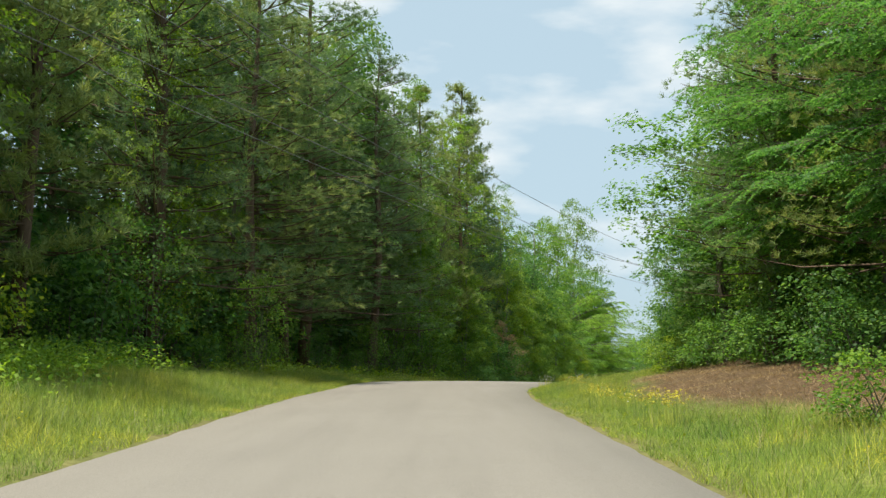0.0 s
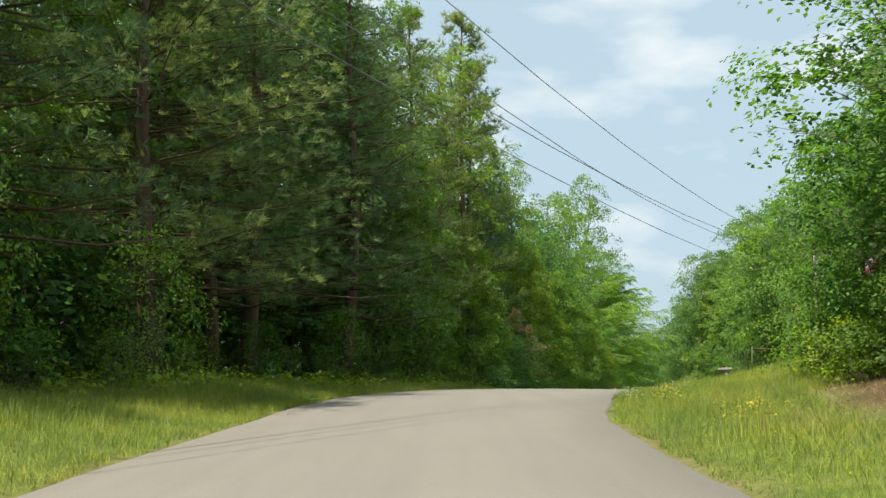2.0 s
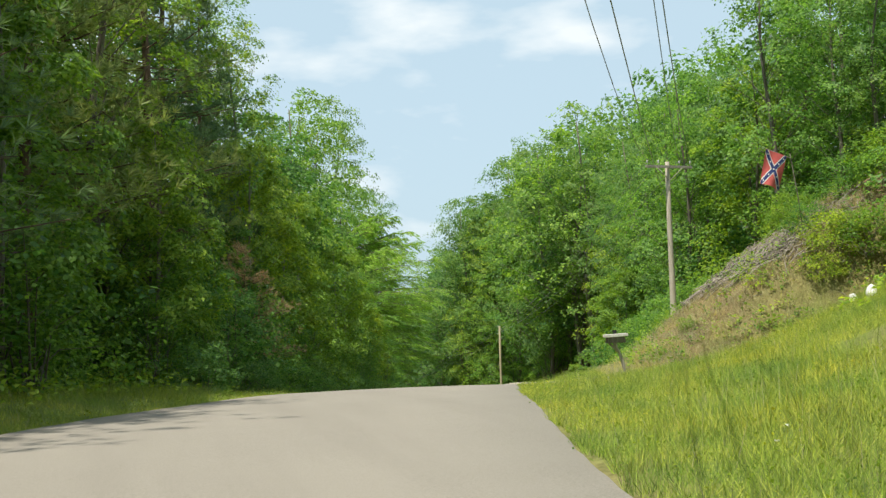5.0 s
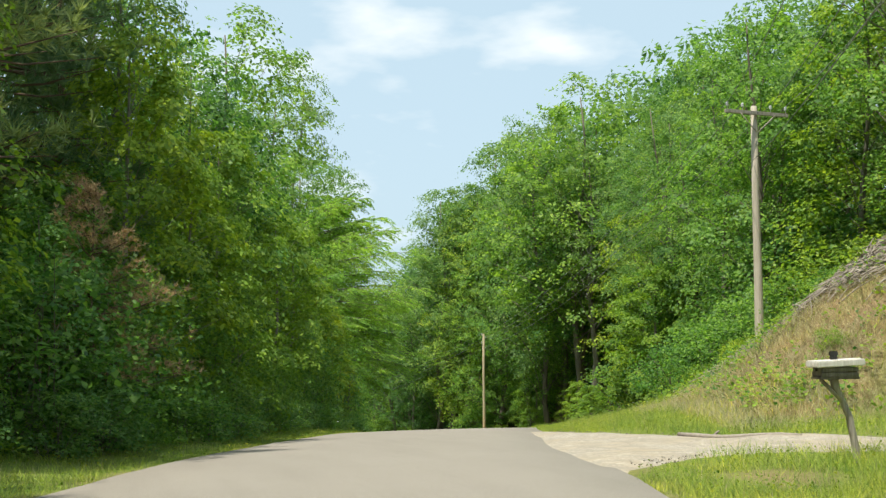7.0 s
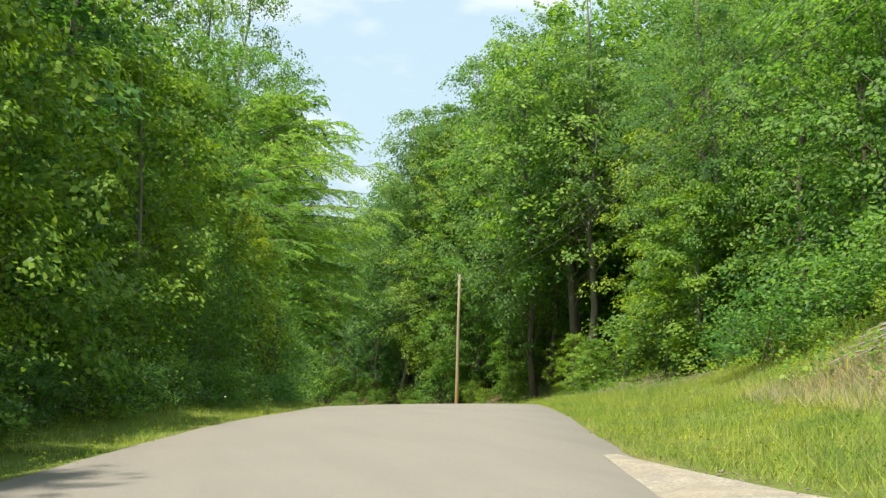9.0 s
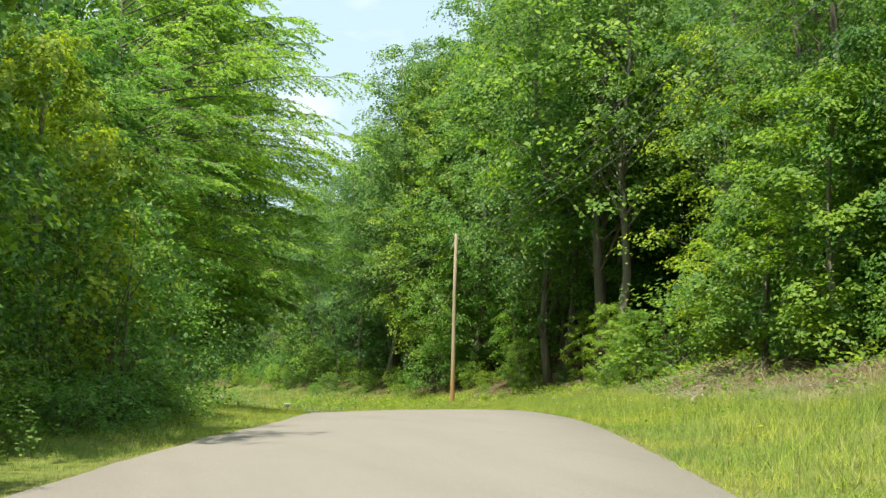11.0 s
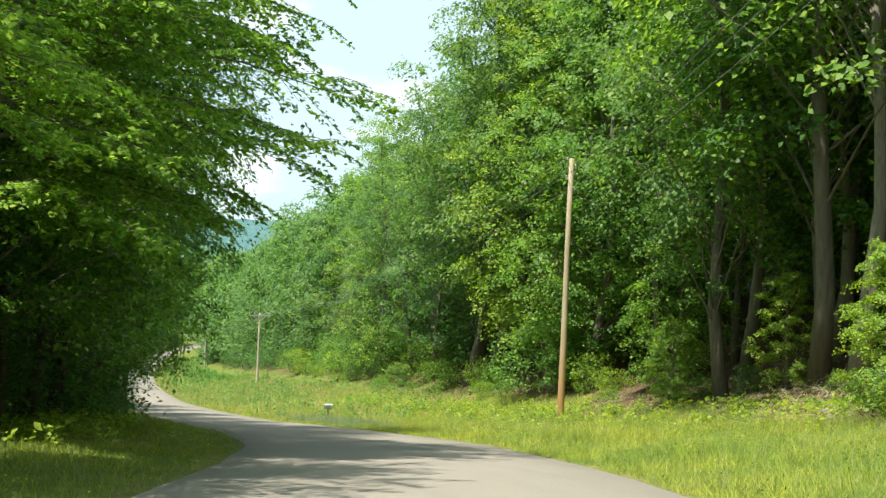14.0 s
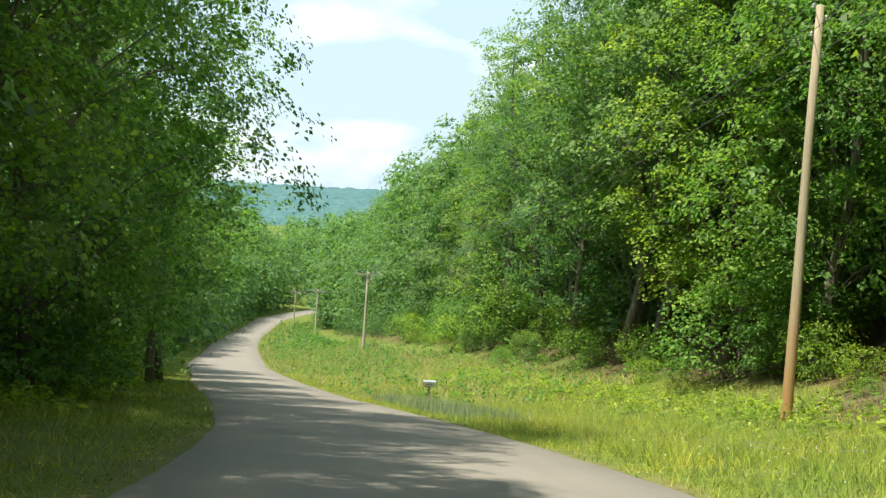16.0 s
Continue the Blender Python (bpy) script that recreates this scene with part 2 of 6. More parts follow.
# ---- plan: the road's line and the lie of the land ----
ROAD_Y = (-60, 0, 15, 30, 40, 50, 57, 65, 75, 81, 90, 97, 106, 119, 125, 133, 141, 151, 158, 166, 180, 187, 205, 219, 233, 265, 300, 347, 380, 410, 430, 449, 465, 520, 700)
ROAD_X = (-1.5, -0.65, -0.62, -0.65, -0.2, 1.0, 2.5, 4.9, 7.95, 9.45, 12.3, 14.5, 17.6, 21.8, 23.3, 25.1, 26.3, 27.2, 27.1, 26.7, 25.1, 24.1, 21.3, 19.6, 17.5, 14.8, 12.0, 9.3, 8.9, 8.6, 9.6, 13.0, 17.0, 36.0, 110.0)
LAND_Y = (-60, 0, 10, 20, 32, 42, 52, 62.7, 67, 71, 75, 79, 90, 100, 104.4, 108.8, 113.3, 117.8, 122.5, 127.2, 131.6, 136.5, 141.4, 165, 190, 220, 266, 346, 405, 470, 600)
LAND_Z = (-1.3, 0.0, 0.19, 0.36, 0.51, 0.66, 0.70, 0.64, 0.49, 0.37, 0.20, -0.02, -0.75, -1.49, -1.91, -2.32, -2.78, -3.31, -3.89, -4.48, -5.11, -5.78, -6.52, -10.1, -13.8, -17.7, -23.0, -31.2, -35.6, -38.0, -40.0)
HALF = 3.15


def half_width(y):
    """Half the tarmac's width: it widens in the first bend."""
    return np.interp(y, (38, 47, 58, 68), (3.12, 3.6, 3.6, 3.2))


def smooth_table(xs, ys):
    """A smooth curve through a table of values."""
    grid = np.arange(xs[0], xs[-1] + 0.5, 0.5)
    v = np.interp(grid, xs, ys)
    k = np.hanning(19)
    k /= k.sum()
    v = np.convolve(np.pad(v, 9, mode="reflect", reflect_type="odd"), k, "valid")
    return lambda q: np.interp(q, grid, v)


road_x, road_z = smooth_table(ROAD_Y, ROAD_X), smooth_table(LAND_Y, LAND_Z)

# how far the land stands above the road, to the right: by distance from the road's middle, at several places along it
RIGHT_D = (3.0, 4.2, 5.5, 8.0, 12.0, 18.0, 30.0, 60.0)
RIGHT_RISE = {
    -60: (0, -0.05, 0.12, 0.6, 1.3, 2.2, 3.4, 6.0), 10: (0, -0.05, 0.12, 0.65, 1.4, 2.4, 4.2, 8.0), 34: (0, -0.05, 0.12, 0.7, 1.6, 3.0, 5.5, 10.0), 42: (0, -0.05, 0.05, 0.5, 1.5, 3.0, 6.0, 12.0),
    56: (0, -0.04, 0.0, 0.60, 2.0, 4.0, 8.0, 14.0), 71: (0, -0.05, -0.02, 0.35, 1.6, 3.4, 8.0, 14.0), 77.5: (0, -0.02, 0.0, 0.10, 0.15, 0.7, 5.0, 14.0), 83.5: (0, -0.02, 0.0, 0.15, 0.35, 1.6, 7.0, 15.0),
    87: (0, -0.02, 0.05, 0.4, 2.6, 7.0, 13.0, 19.0), 92: (0, -0.03, 0.1, 0.75, 3.6, 7.8, 14.0, 20.0), 99: (0, -0.03, 0.12, 0.6, 2.5, 5.0, 10.0, 18.0),
    115: (0, -0.06, 0.1, 0.4, 1.25, 2.6, 7.0, 16.0), 131: (0, -0.06, 0.08, 0.35, 1.5, 2.8, 7.0, 16.0), 146: (0, -0.06, 0.03, 0.2, 0.8, 2.3, 6.5, 16.0), 160: (0, -0.06, 0.0, 0.05, 0.35, 2.3, 7.0, 17.0), 174: (0, -0.08, -0.15, -0.12, 0.0, 2.2, 8.0, 18.0), 190: (0, -0.08, -0.15, -0.15, 0.1, 2.2, 8.0, 18.0),
    240: (0, 0.0, 0.05, 0.35, 0.7, 2.5, 7.0, 18.0), 400: (0, 0.0, 0.1, 0.3, 0.5, 1.5, 5.0, 14.0), 600: (0, 0.0, 0.1, 0.3, 0.5, 1.5, 5.0, 14.0),
}
LEFT_D = (3.0, 4.2, 6.0, 9.0, 14.0, 30.0, 60.0)
LEFT_RISE = {-60: (0, 0.0, 0.25, 0.7, 1.0, 2.0, 3.0), 20: (0, 0.0, 0.25, 0.7, 1.0, 2.0, 3.0), 50: (0, -0.03, 0.1, 0.3, 0.6, 1.5, 3.0),
             90: (0, -0.08, 0.1, 0.2, 0.5, 1.0, 2.0), 130: (0, -0.05, 0.1, 0.2, 0.3, 0.6, 1.0), 600: (0, -0.05, 0.1, 0.2, 0.3, 0.6, 1.0)}


def rise_table(ds, rows):
    keys = sorted(rows)
    vals = np.array([rows[k] for k in keys])

    def rise(d, y):
        cols = np.array([np.interp(y, keys, vals[:, j]) for j in range(len(ds))])
        k = int(np.searchsorted(ds, d))
        if k <= 0:
            return 0.0
        if k >= len(ds):
            return float(cols[-1])
        f = (d - ds[k - 1]) / (ds[k] - ds[k - 1])
        return float(cols[k - 1] * (1 - f) + cols[k] * f)
    return rise


rise_right, rise_left = rise_table(RIGHT_D, RIGHT_RISE), rise_table(LEFT_D, LEFT_RISE)


def land(x, y):
    """The height of the ground."""
    yy = min(max(y, -60.0), 600.0)
    d = x - float(road_x(yy))
    z = float(road_z(yy))
    if abs(d) <= HALF - 0.1:
        return z
    z += rise_right(d, yy) if d > 0 else rise_left(-d, yy)
    wob = min(1.0, (abs(d) - HALF + 0.1) / 2.5)
    return z + wob * (0.10 * noise.noise((x * 0.45, y * 0.45, 0)) + 0.22 * noise.noise((x * 0.11, y * 0.11, 5.0)))


# ---- helpers for meshes ----
def mesh_of(name, verts, faces, material, smooth=True):
    me = bpy.data.meshes.new(name)
    me.from_pydata([tuple(v) for v in verts], [], faces)
    me.materials.append(material)
    if smooth:
        me.polygons.foreach_set("use_smooth", [True] * len(me.polygons))
    me.update()
    return me


def mesh_fast(name, verts, corners, material):
    """Many like faces at once: verts (n, 3), corners (m, 3 or 4)."""
    me = bpy.data.meshes.new(name)
    m, k = corners.shape
    me.vertices.add(len(verts))
    me.vertices.foreach_set("co", np.ascontiguousarray(verts, dtype=np.float32).ravel())
    me.loops.add(m * k)
    me.loops.foreach_set("vertex_index", np.ascontiguousarray(corners, dtype=np.int32).ravel())
    me.polygons.add(m)
    me.polygons.foreach_set("loop_start", np.arange(0, m * k, k, dtype=np.int32))
    me.materials.append(material)
    me.update(calc_edges=True)
    return me


def part(name, bm, material, parent=None, label="", m=None):
    """Links a bmesh, or a mesh, as one object under a thing."""
    if isinstance(bm, bmesh.types.BMesh):
        me = bpy.data.meshes.new(name)
        bm.to_mesh(me)
        bm.free()
        me.materials.append(material)
    else:
        me = bm
    ob = new(name, me)
    if parent:
        ob.parent = parent
    if m is not None:
        ob.matrix_basis = m
    return tagged(ob, label)


def empty(name, m, label, category, group="", kind=""):
    ob = new(name)
    ob.empty_display_size = 0.2
    ob.matrix_basis = m
    return tagged(ob, label, category, group, kind)


def tube_arrays(points, radii, sides=7, closed_end=True):
    """A bent, tapered tube along points."""
    verts, faces = [], []
    pts = [Vector(p) for p in points]
    n = len(pts)
    for i, p in enumerate(pts):
        way = (pts[min(i + 1, n - 1)] - pts[max(i - 1, 0)]).normalized()
        side = way.cross(Vector((0.3, 1, 0.1))).normalized()
        upv = way.cross(side).normalized()
        for k in range(sides):
            a = 2 * math.pi * k / sides
            verts.append(p + radii[i] * (math.cos(a) * side + math.sin(a) * upv))
    for i in range(n - 1):
        for k in range(sides):
            faces.append((i * sides + k, i * sides + (k + 1) % sides, (i + 1) * sides + (k + 1) % sides, (i + 1) * sides + k))
    if closed_end:
        faces.append(tuple((n - 1) * sides + k for k in range(sides)))
        faces.append(tuple(reversed(range(sides))))
    return verts, faces


def join_arrays(pieces):
    verts, faces = [], []
    for v, f in pieces:
        o = len(verts)
        verts += list(v)
        faces += [tuple(i + o for i in q) for q in f]
    return verts, faces


def box_bm(sx, sy, sz, cx=0, cy=0, cz=0, bevel=0.0, m=None):
    bm = bmesh.new()
    bmesh.ops.create_cube(bm, size=1.0, matrix=Matrix.Translation((cx, cy, cz)) @ Matrix.Diagonal((sx, sy, sz, 1)))
    if bevel:
        bmesh.ops.bevel(bm, geom=list(bm.edges), offset=bevel, segments=2, affect="EDGES")
    if m is not None:
        bmesh.ops.transform(bm, matrix=m, verts=bm.verts)
    return bm


# ---- ground and road ----
def cover(d, y):
    """Forest litter and bare clay, 0 to 1, at a place."""
    left, right = tree_line_left(y), tree_line_right(y)
    n = 1.3 * noise.noise((d * 0.4, y * 0.3, 3.0))
    lit = max((-d - left + 1.2 + n) / 2.2, (d - right + 1.6 + n) / 2.4)
    if 112 < y < 176:
        dry = d - float(np.interp(y, (112, 126, 138, 146, 158, 176), (7.4, 7.4, 8.8, 11.3, 13.3, 13.8)))
        lit = max(lit, min(1.0, dry / 1.2 + n) * min(1.0, (y - 112) / 6))
    if d > 0 and y < 40:
        lit = max(lit, (d - float(np.interp(y, (14, 20, 26, 40), (7.0, 5.5, 5.0, 6.8))) + 0.4 * n) / 0.9)
    clay = 0.0
    if 8 < d < 24 and 82 < y < 100:   # the raw bank above the driveway
        clay = min(1.0, max(0.0, 1.3 - abs(y - 91) / 8)) * min(1.0, max(0.0, (d - 8.0) / 2.0)) * (0.75 + noise.noise((d * 0.6, y * 0.5, 8.0)))
    if 8 < d < 20 and 50 < y < 66:    # the track behind the gate
        clay = max(clay, min(1.0, max(0.0, 1.0 - abs(y - 59) / 4)) * min(1.0, (d - 8) / 2) * 0.9)
    if 72 < y < 77 and 4 < d < 7:     # a bare sandy patch beside the gravel
        clay = max(clay, 1.2 - 1.1 * math.hypot(d - 5.1, (y - 74.4) * 0.8))
    edge = abs(d) - float(half_width(y))
    if 0 < edge < 0.7:           # worn strip beside the tarmac
        clay = max(clay, 0.45 * (1 - edge / 0.7) + 0.3 * noise.noise((d * 2.0, y * 1.2, 1.0)))
    lit *= min(1.0, max(0.0, (46 - abs(d)) / 14))
    if y > 400:
        lit = 0.0
    return min(1.0, max(0.0, lit)), min(1.0, max(0.0, clay))


def tree_line_left(y):
    return float(np.interp(y, (-60, 0, 32, 41, 60, 80, 90, 110, 124, 136, 150, 175, 210, 600), (12.5, 12.5, 12.0, 8.6, 8.0, 8.0, 9.2, 10.2, 10.2, 9.0, 8.5, 8.0, 7.5, 7.5)))


def tree_line_right(y):
    return float(np.interp(y, (-60, 10, 38, 46, 52, 58, 84, 94, 101, 106, 115, 146, 174, 205, 240, 320, 600), (7.6, 7.4, 7.8, 9.5, 15.0, 19.0, 20.0, 18.0, 15.0, 11.5, 12.5, 14.5, 16.5, 17.5, 19.5, 19.0, 15.0)))


def build_ground():
    ys = np.concatenate([[-4000, -1500, -500, -150], np.arange(-60, 215, 1.25), np.arange(215, 480, 5.0), [500, 540, 600, 900, 1600, 4500]])
    ds = np.concatenate([[-4500, -1500, -500, -180, -90, -60, -45, -32, -24, -19, -15, -12], np.arange(-10.5, -4.0, 0.6), [-3.95, -3.65, -3.4, -3.15, -3.0, -1.5, 0, 1.5, 3.0, 3.15, 3.4, 3.65, 3.95], np.arange(4.5, 14, 0.6), np.arange(14.5, 26, 1.5), [29, 34, 42, 52, 64, 90, 180, 500, 1500, 4500]])
    verts, litter, clay = [], [], []
    for y in ys:
        yy = min(max(y, -60.0), 600.0)
        for d in ds:
            x = float(road_x(yy)) + d
            z = land(x, y)
            if abs(d) <= float(half_width(yy)) * 1.03:
                z = min(z, float(road_z(yy))) - 0.05
            far = max(0.0, abs(d) - 150, abs(y - 250) - 380)
            if far > 0:
                f = min(1.0, far / 500)
                z = z * (1 - f) - 42.0 * f
            verts.append((x, y, z))
            a, b = cover(d, yy)
            litter.append(a)
            clay.append(b)
    w = len(ds)
    faces = [(j * w + i, j * w + i + 1, (j + 1) * w + i + 1, (j + 1) * w + i) for j in range(len(ys) - 1) for i in range(w - 1)]
    me = mesh_of("ground", verts, faces, GROUND)
    for key, values in (("litter", litter), ("clay", clay)):
        me.attributes.new(key, "FLOAT", "POINT").data.foreach_set("value", values)
    tagged(new("ground", me), "green grassy verges and brown forest floor beside the road", "ground", "", "structure")


def build_road():
    ys = np.concatenate([np.arange(-58, 220, 0.5), np.arange(220, 600, 2.0)])
    verts, faces = [], []
    cols = (-1.0, -0.985, -0.5, 0.0, 0.5, 0.985, 1.0)
    for y in ys:
        cx, cz = float(road_x(y)), float(road_z(y))
        slope = (float(road_x(y + 1)) - float(road_x(y - 1))) / 2
        k = math.sqrt(1 + slope * slope)
        for c in cols:
            wob = 0.0
            if abs(c) > 0.9:
                wob = 0.05 * noise.noise((y * 0.7, c * 9.0, 0)) + 0.04 * noise.noise((y * 2.7, c * 9.0, 4.0))
            d = (c * float(half_width(y)) + math.copysign(wob, c) * (1 if wob > 0 else -1)) * k
            z = cz + 0.035 * (1 - c * c) - (0.06 if abs(c) == 1.0 else 0.0) + 0.012
            verts.append((cx + d, y, z))
    w = len(cols)
    faces = [(j * w + i, j * w + i + 1, (j + 1) * w + i + 1, (j + 1) * w + i) for j in range(len(ys) - 1) for i in range(w - 1)]
    tagged(new("road", mesh_of("road", verts, faces, ASPHALT)), "pale worn unmarked two-lane country asphalt road", "road", "", "structure")


APRON_S = (0, 0.45, 1.2, 1.7, 2.3, 3.0, 3.8, 5.0, 7.0, 22.0)   # metres out from the tarmac, and where the gravel begins and ends along the road
APRON_NEAR = (74.4, 75.1, 76.4, 77.1, 77.6, 77.7, 77.5, 76.9, 75.6, 75.6)
APRON_FAR = (95.0, 91.8, 88.8, 87.0, 84.8, 83.0, 81.6, 80.2, 78.4, 75.7)


def build_driveway():
    """Pale gravel that fans out onto the road and leads off beside the bank."""
    xs = np.arange(0.0, 8.01, 0.4)
    verts = []
    rows = 13
    for i, s in enumerate(xs):
        near = np.interp(s, APRON_S, APRON_NEAR)
        far = np.interp(s, APRON_S, APRON_FAR)
        for j in range(rows):
            f = j / (rows - 1)
            y = near + (far - near) * f + 0.25 * noise.noise((s * 0.8, j * 3.0, 2.0)) * (1 if j in (0, rows - 1) else 0)
            x = float(road_x(y)) + 2.95 + s
            edge = min(f, 1 - f) * 2
            verts.append((x, y, land(x, y) + 0.015 + 0.05 * min(1.0, 4 * edge) - (0.05 if j in (0, rows - 1) else 0) + 0.02 * noise.noise((x, y, 0)) - (0.05 if i == 0 else 0)))
    faces = [(i * rows + j, (i + 1) * rows + j, (i + 1) * rows + j + 1, i * rows + j + 1) for i in range(len(xs) - 1) for j in range(rows - 1)]
    tagged(new("driveway", mesh_of("driveway", verts, faces, GRAVEL)), "pale gravel driveway joining the road beside the bank", "driveway", "", "structure")


build_ground()
build_road()
build_driveway()


# ---- trees ----
def leaves(centres, normals, sizes, rng, long=1.45, simple=False):
    """Rhombic leaves, slightly folded, as arrays of corners; or plain three-cornered ones."""
    n = len(centres)
    nrm = normals / np.linalg.norm(normals, axis=1, keepdims=True)
    turn = rng.normal(size=(n, 3))
    u = np.cross(nrm, turn)
    u /= np.linalg.norm(u, axis=1, keepdims=True)
    v = np.cross(nrm, u)
    s = sizes[:, None]
    if simple:
        tri = np.stack([centres - u * s * 0.55, centres + u * s * 0.5 - v * s * 0.55, centres + u * s * 0.5 + v * s * 0.55 - nrm * s * 0.2], 1)
        return tri.reshape(-1, 3), np.arange(n * 3).reshape(-1, 3)
    verts = np.empty((n, 4, 3))
    verts[:, 0] = centres - u * s * 0.5 * long
    verts[:, 1] = centres - v * s * 0.5 + nrm * s * 0.12
    verts[:, 2] = centres + u * s * 0.5 * long - nrm * s * 0.15
    verts[:, 3] = centres + v * s * 0.5 + nrm * s * 0.12
    return verts.reshape(-1, 3), np.arange(n * 4).reshape(-1, 4)


def hardwood(seed, height, radius, clear, limbs, subs, per, leaf_size, droop=0.25, simple=False, flat=0.10, spray=1.0, stout=1.0):
    """Arrays for a broad-leaved tree: trunk with limbs, and on each limb a clump of flat leafy sprays, with gaps between the limbs."""
    rng = np.random.default_rng(seed)
    lean = rng.normal(0, 0.03, 2)
    zs = np.linspace(0, height * 0.93, 9)
    line = [(lean[0] * z + 0.012 * height * math.sin(z * 0.5 + seed), lean[1] * z + 0.012 * height * math.cos(z * 0.43 + seed), z - 0.15) for z in zs]
    r0 = stout * (0.0088 * height + 0.02)
    pieces = [tube_arrays(line, [r0 * (1.25 if i == 0 else 1) * (1 - 0.9 * i / 8) + 0.01 for i in range(9)], 7)]
    cs, ns, ss = [], [], []
    for k in range(limbs):
        f = clear + (0.985 - clear) * ((k + 0.8 * rng.random()) / limbs)
        g = (f - clear) / (1 - clear)
        reach = radius * (0.22 + 0.80 * math.sin(math.pi * min(1.0, 0.16 + 0.80 * g ** 0.9))) * (0.64 + 0.36 * rng.random())
        a = k * 2.399 + rng.normal(0, 0.35)
        root_f = max(0.10, f - 0.08 - 0.12 * rng.random())
        i = min(7, int(root_f * 8))
        root = Vector(line[i]).lerp(Vector(line[i + 1]), root_f * 8 - i)
        out = Vector((math.cos(a), math.sin(a), 0))
        tip = Vector((root.x, root.y, f * height)) + out * reach
        mid = root.lerp(tip, 0.5) + Vector((0, 0, 0.08 * reach))
        rb = max(0.014, r0 * 0.22 * (1 - 0.6 * g))
        pieces.append(tube_arrays([root, mid, mid.lerp(tip, 0.85)], [rb, rb * 0.55, 0.006], 4, False))
        cross = Vector((-out.y, out.x, 0))
        lump = radius * (0.17 + 0.12 * rng.random()) * (1.1 - 0.3 * g)
        for q in range(subs):
            w = 0.35 + 0.75 * (q + rng.random()) / subs
            c = root.lerp(tip, min(1.0, w)) + out * max(0.0, w - 1) * reach * 0.5 + cross * float(np.clip(rng.normal(0, 0.20), -0.32, 0.32)) * radius * (1 - 0.4 * g) + Vector((0, 0, float(rng.normal(0.15, 0.05 * radius)) + 0.08 * reach * math.sin(math.pi * min(1, w))))
            swell = Vector((0, 0, 0))
            if q % 3:   # most sprays wrap round the limb's end as a rounded lump
                swell = Vector(rng.normal(0, 1, 3)).normalized()
                swell.z = abs(swell.z) * 1.1 - 0.25
                c = root.lerp(tip, 0.86) + swell * lump
            size = 0.74 * spray * radius * (0.13 + 0.10 * rng.random()) * (1.1 - 0.35 * g)
            fan = a + rng.normal(0, 0.6)
            # the spray is made of little domed tufts of leaves
            m = min(10, per)
            tufts = max(1, int(per / 10 * (0.7 + 0.6 * rng.random()) + 0.3))
            rr, th = size * np.sqrt(rng.random(tufts)), rng.random(tufts) * 2 * math.pi
            along, wide = 1.45 * rr * np.cos(th), 0.80 * rr * np.sin(th)
            fall = np.clip(along + 0.4 * size, 0, None)
            off = np.stack([along * math.cos(fan) - wide * math.sin(fan), along * math.sin(fan) + wide * math.cos(fan),
                            np.clip(rng.normal(0, 0.4, tufts), -0.8, 0.8) * 0.6 * flat * radius - 0.75 * droop * fall * fall / max(size, 0.1) - 0.25 * np.abs(wide)], 1)
            dome = leaf_size * (2.2 + 1.4 * rng.random((tufts, 1, 1)))
            bit = np.clip(rng.normal(0, 0.62, (tufts, m, 3)), -1.3, 1.3)
            bit[:, :, 2] = 0.45 * bit[:, :, 2] - 0.55 * (bit[:, :, 0] ** 2 + bit[:, :, 1] ** 2)
            cs.append((np.array(c) + off[:, None, :] + dome * bit).reshape(-1, 3))
            ns.append((np.array([0.40 * out.x + 0.5 * swell.x, 0.40 * out.y + 0.5 * swell.y, 0.75 + 0.2 * swell.z]) + 0.55 * bit * (1, 1, 0) + rng.normal(0, 0.30, (tufts, m, 3))).reshape(-1, 3))
            ss.append(leaf_size * (0.65 + 0.7 * rng.random(tufts * m)))
    lv, lf = leaves(np.concatenate(cs), np.concatenate(ns), np.concatenate(ss), rng, 1.45, simple)
    return join_arrays(pieces), (lv, lf)


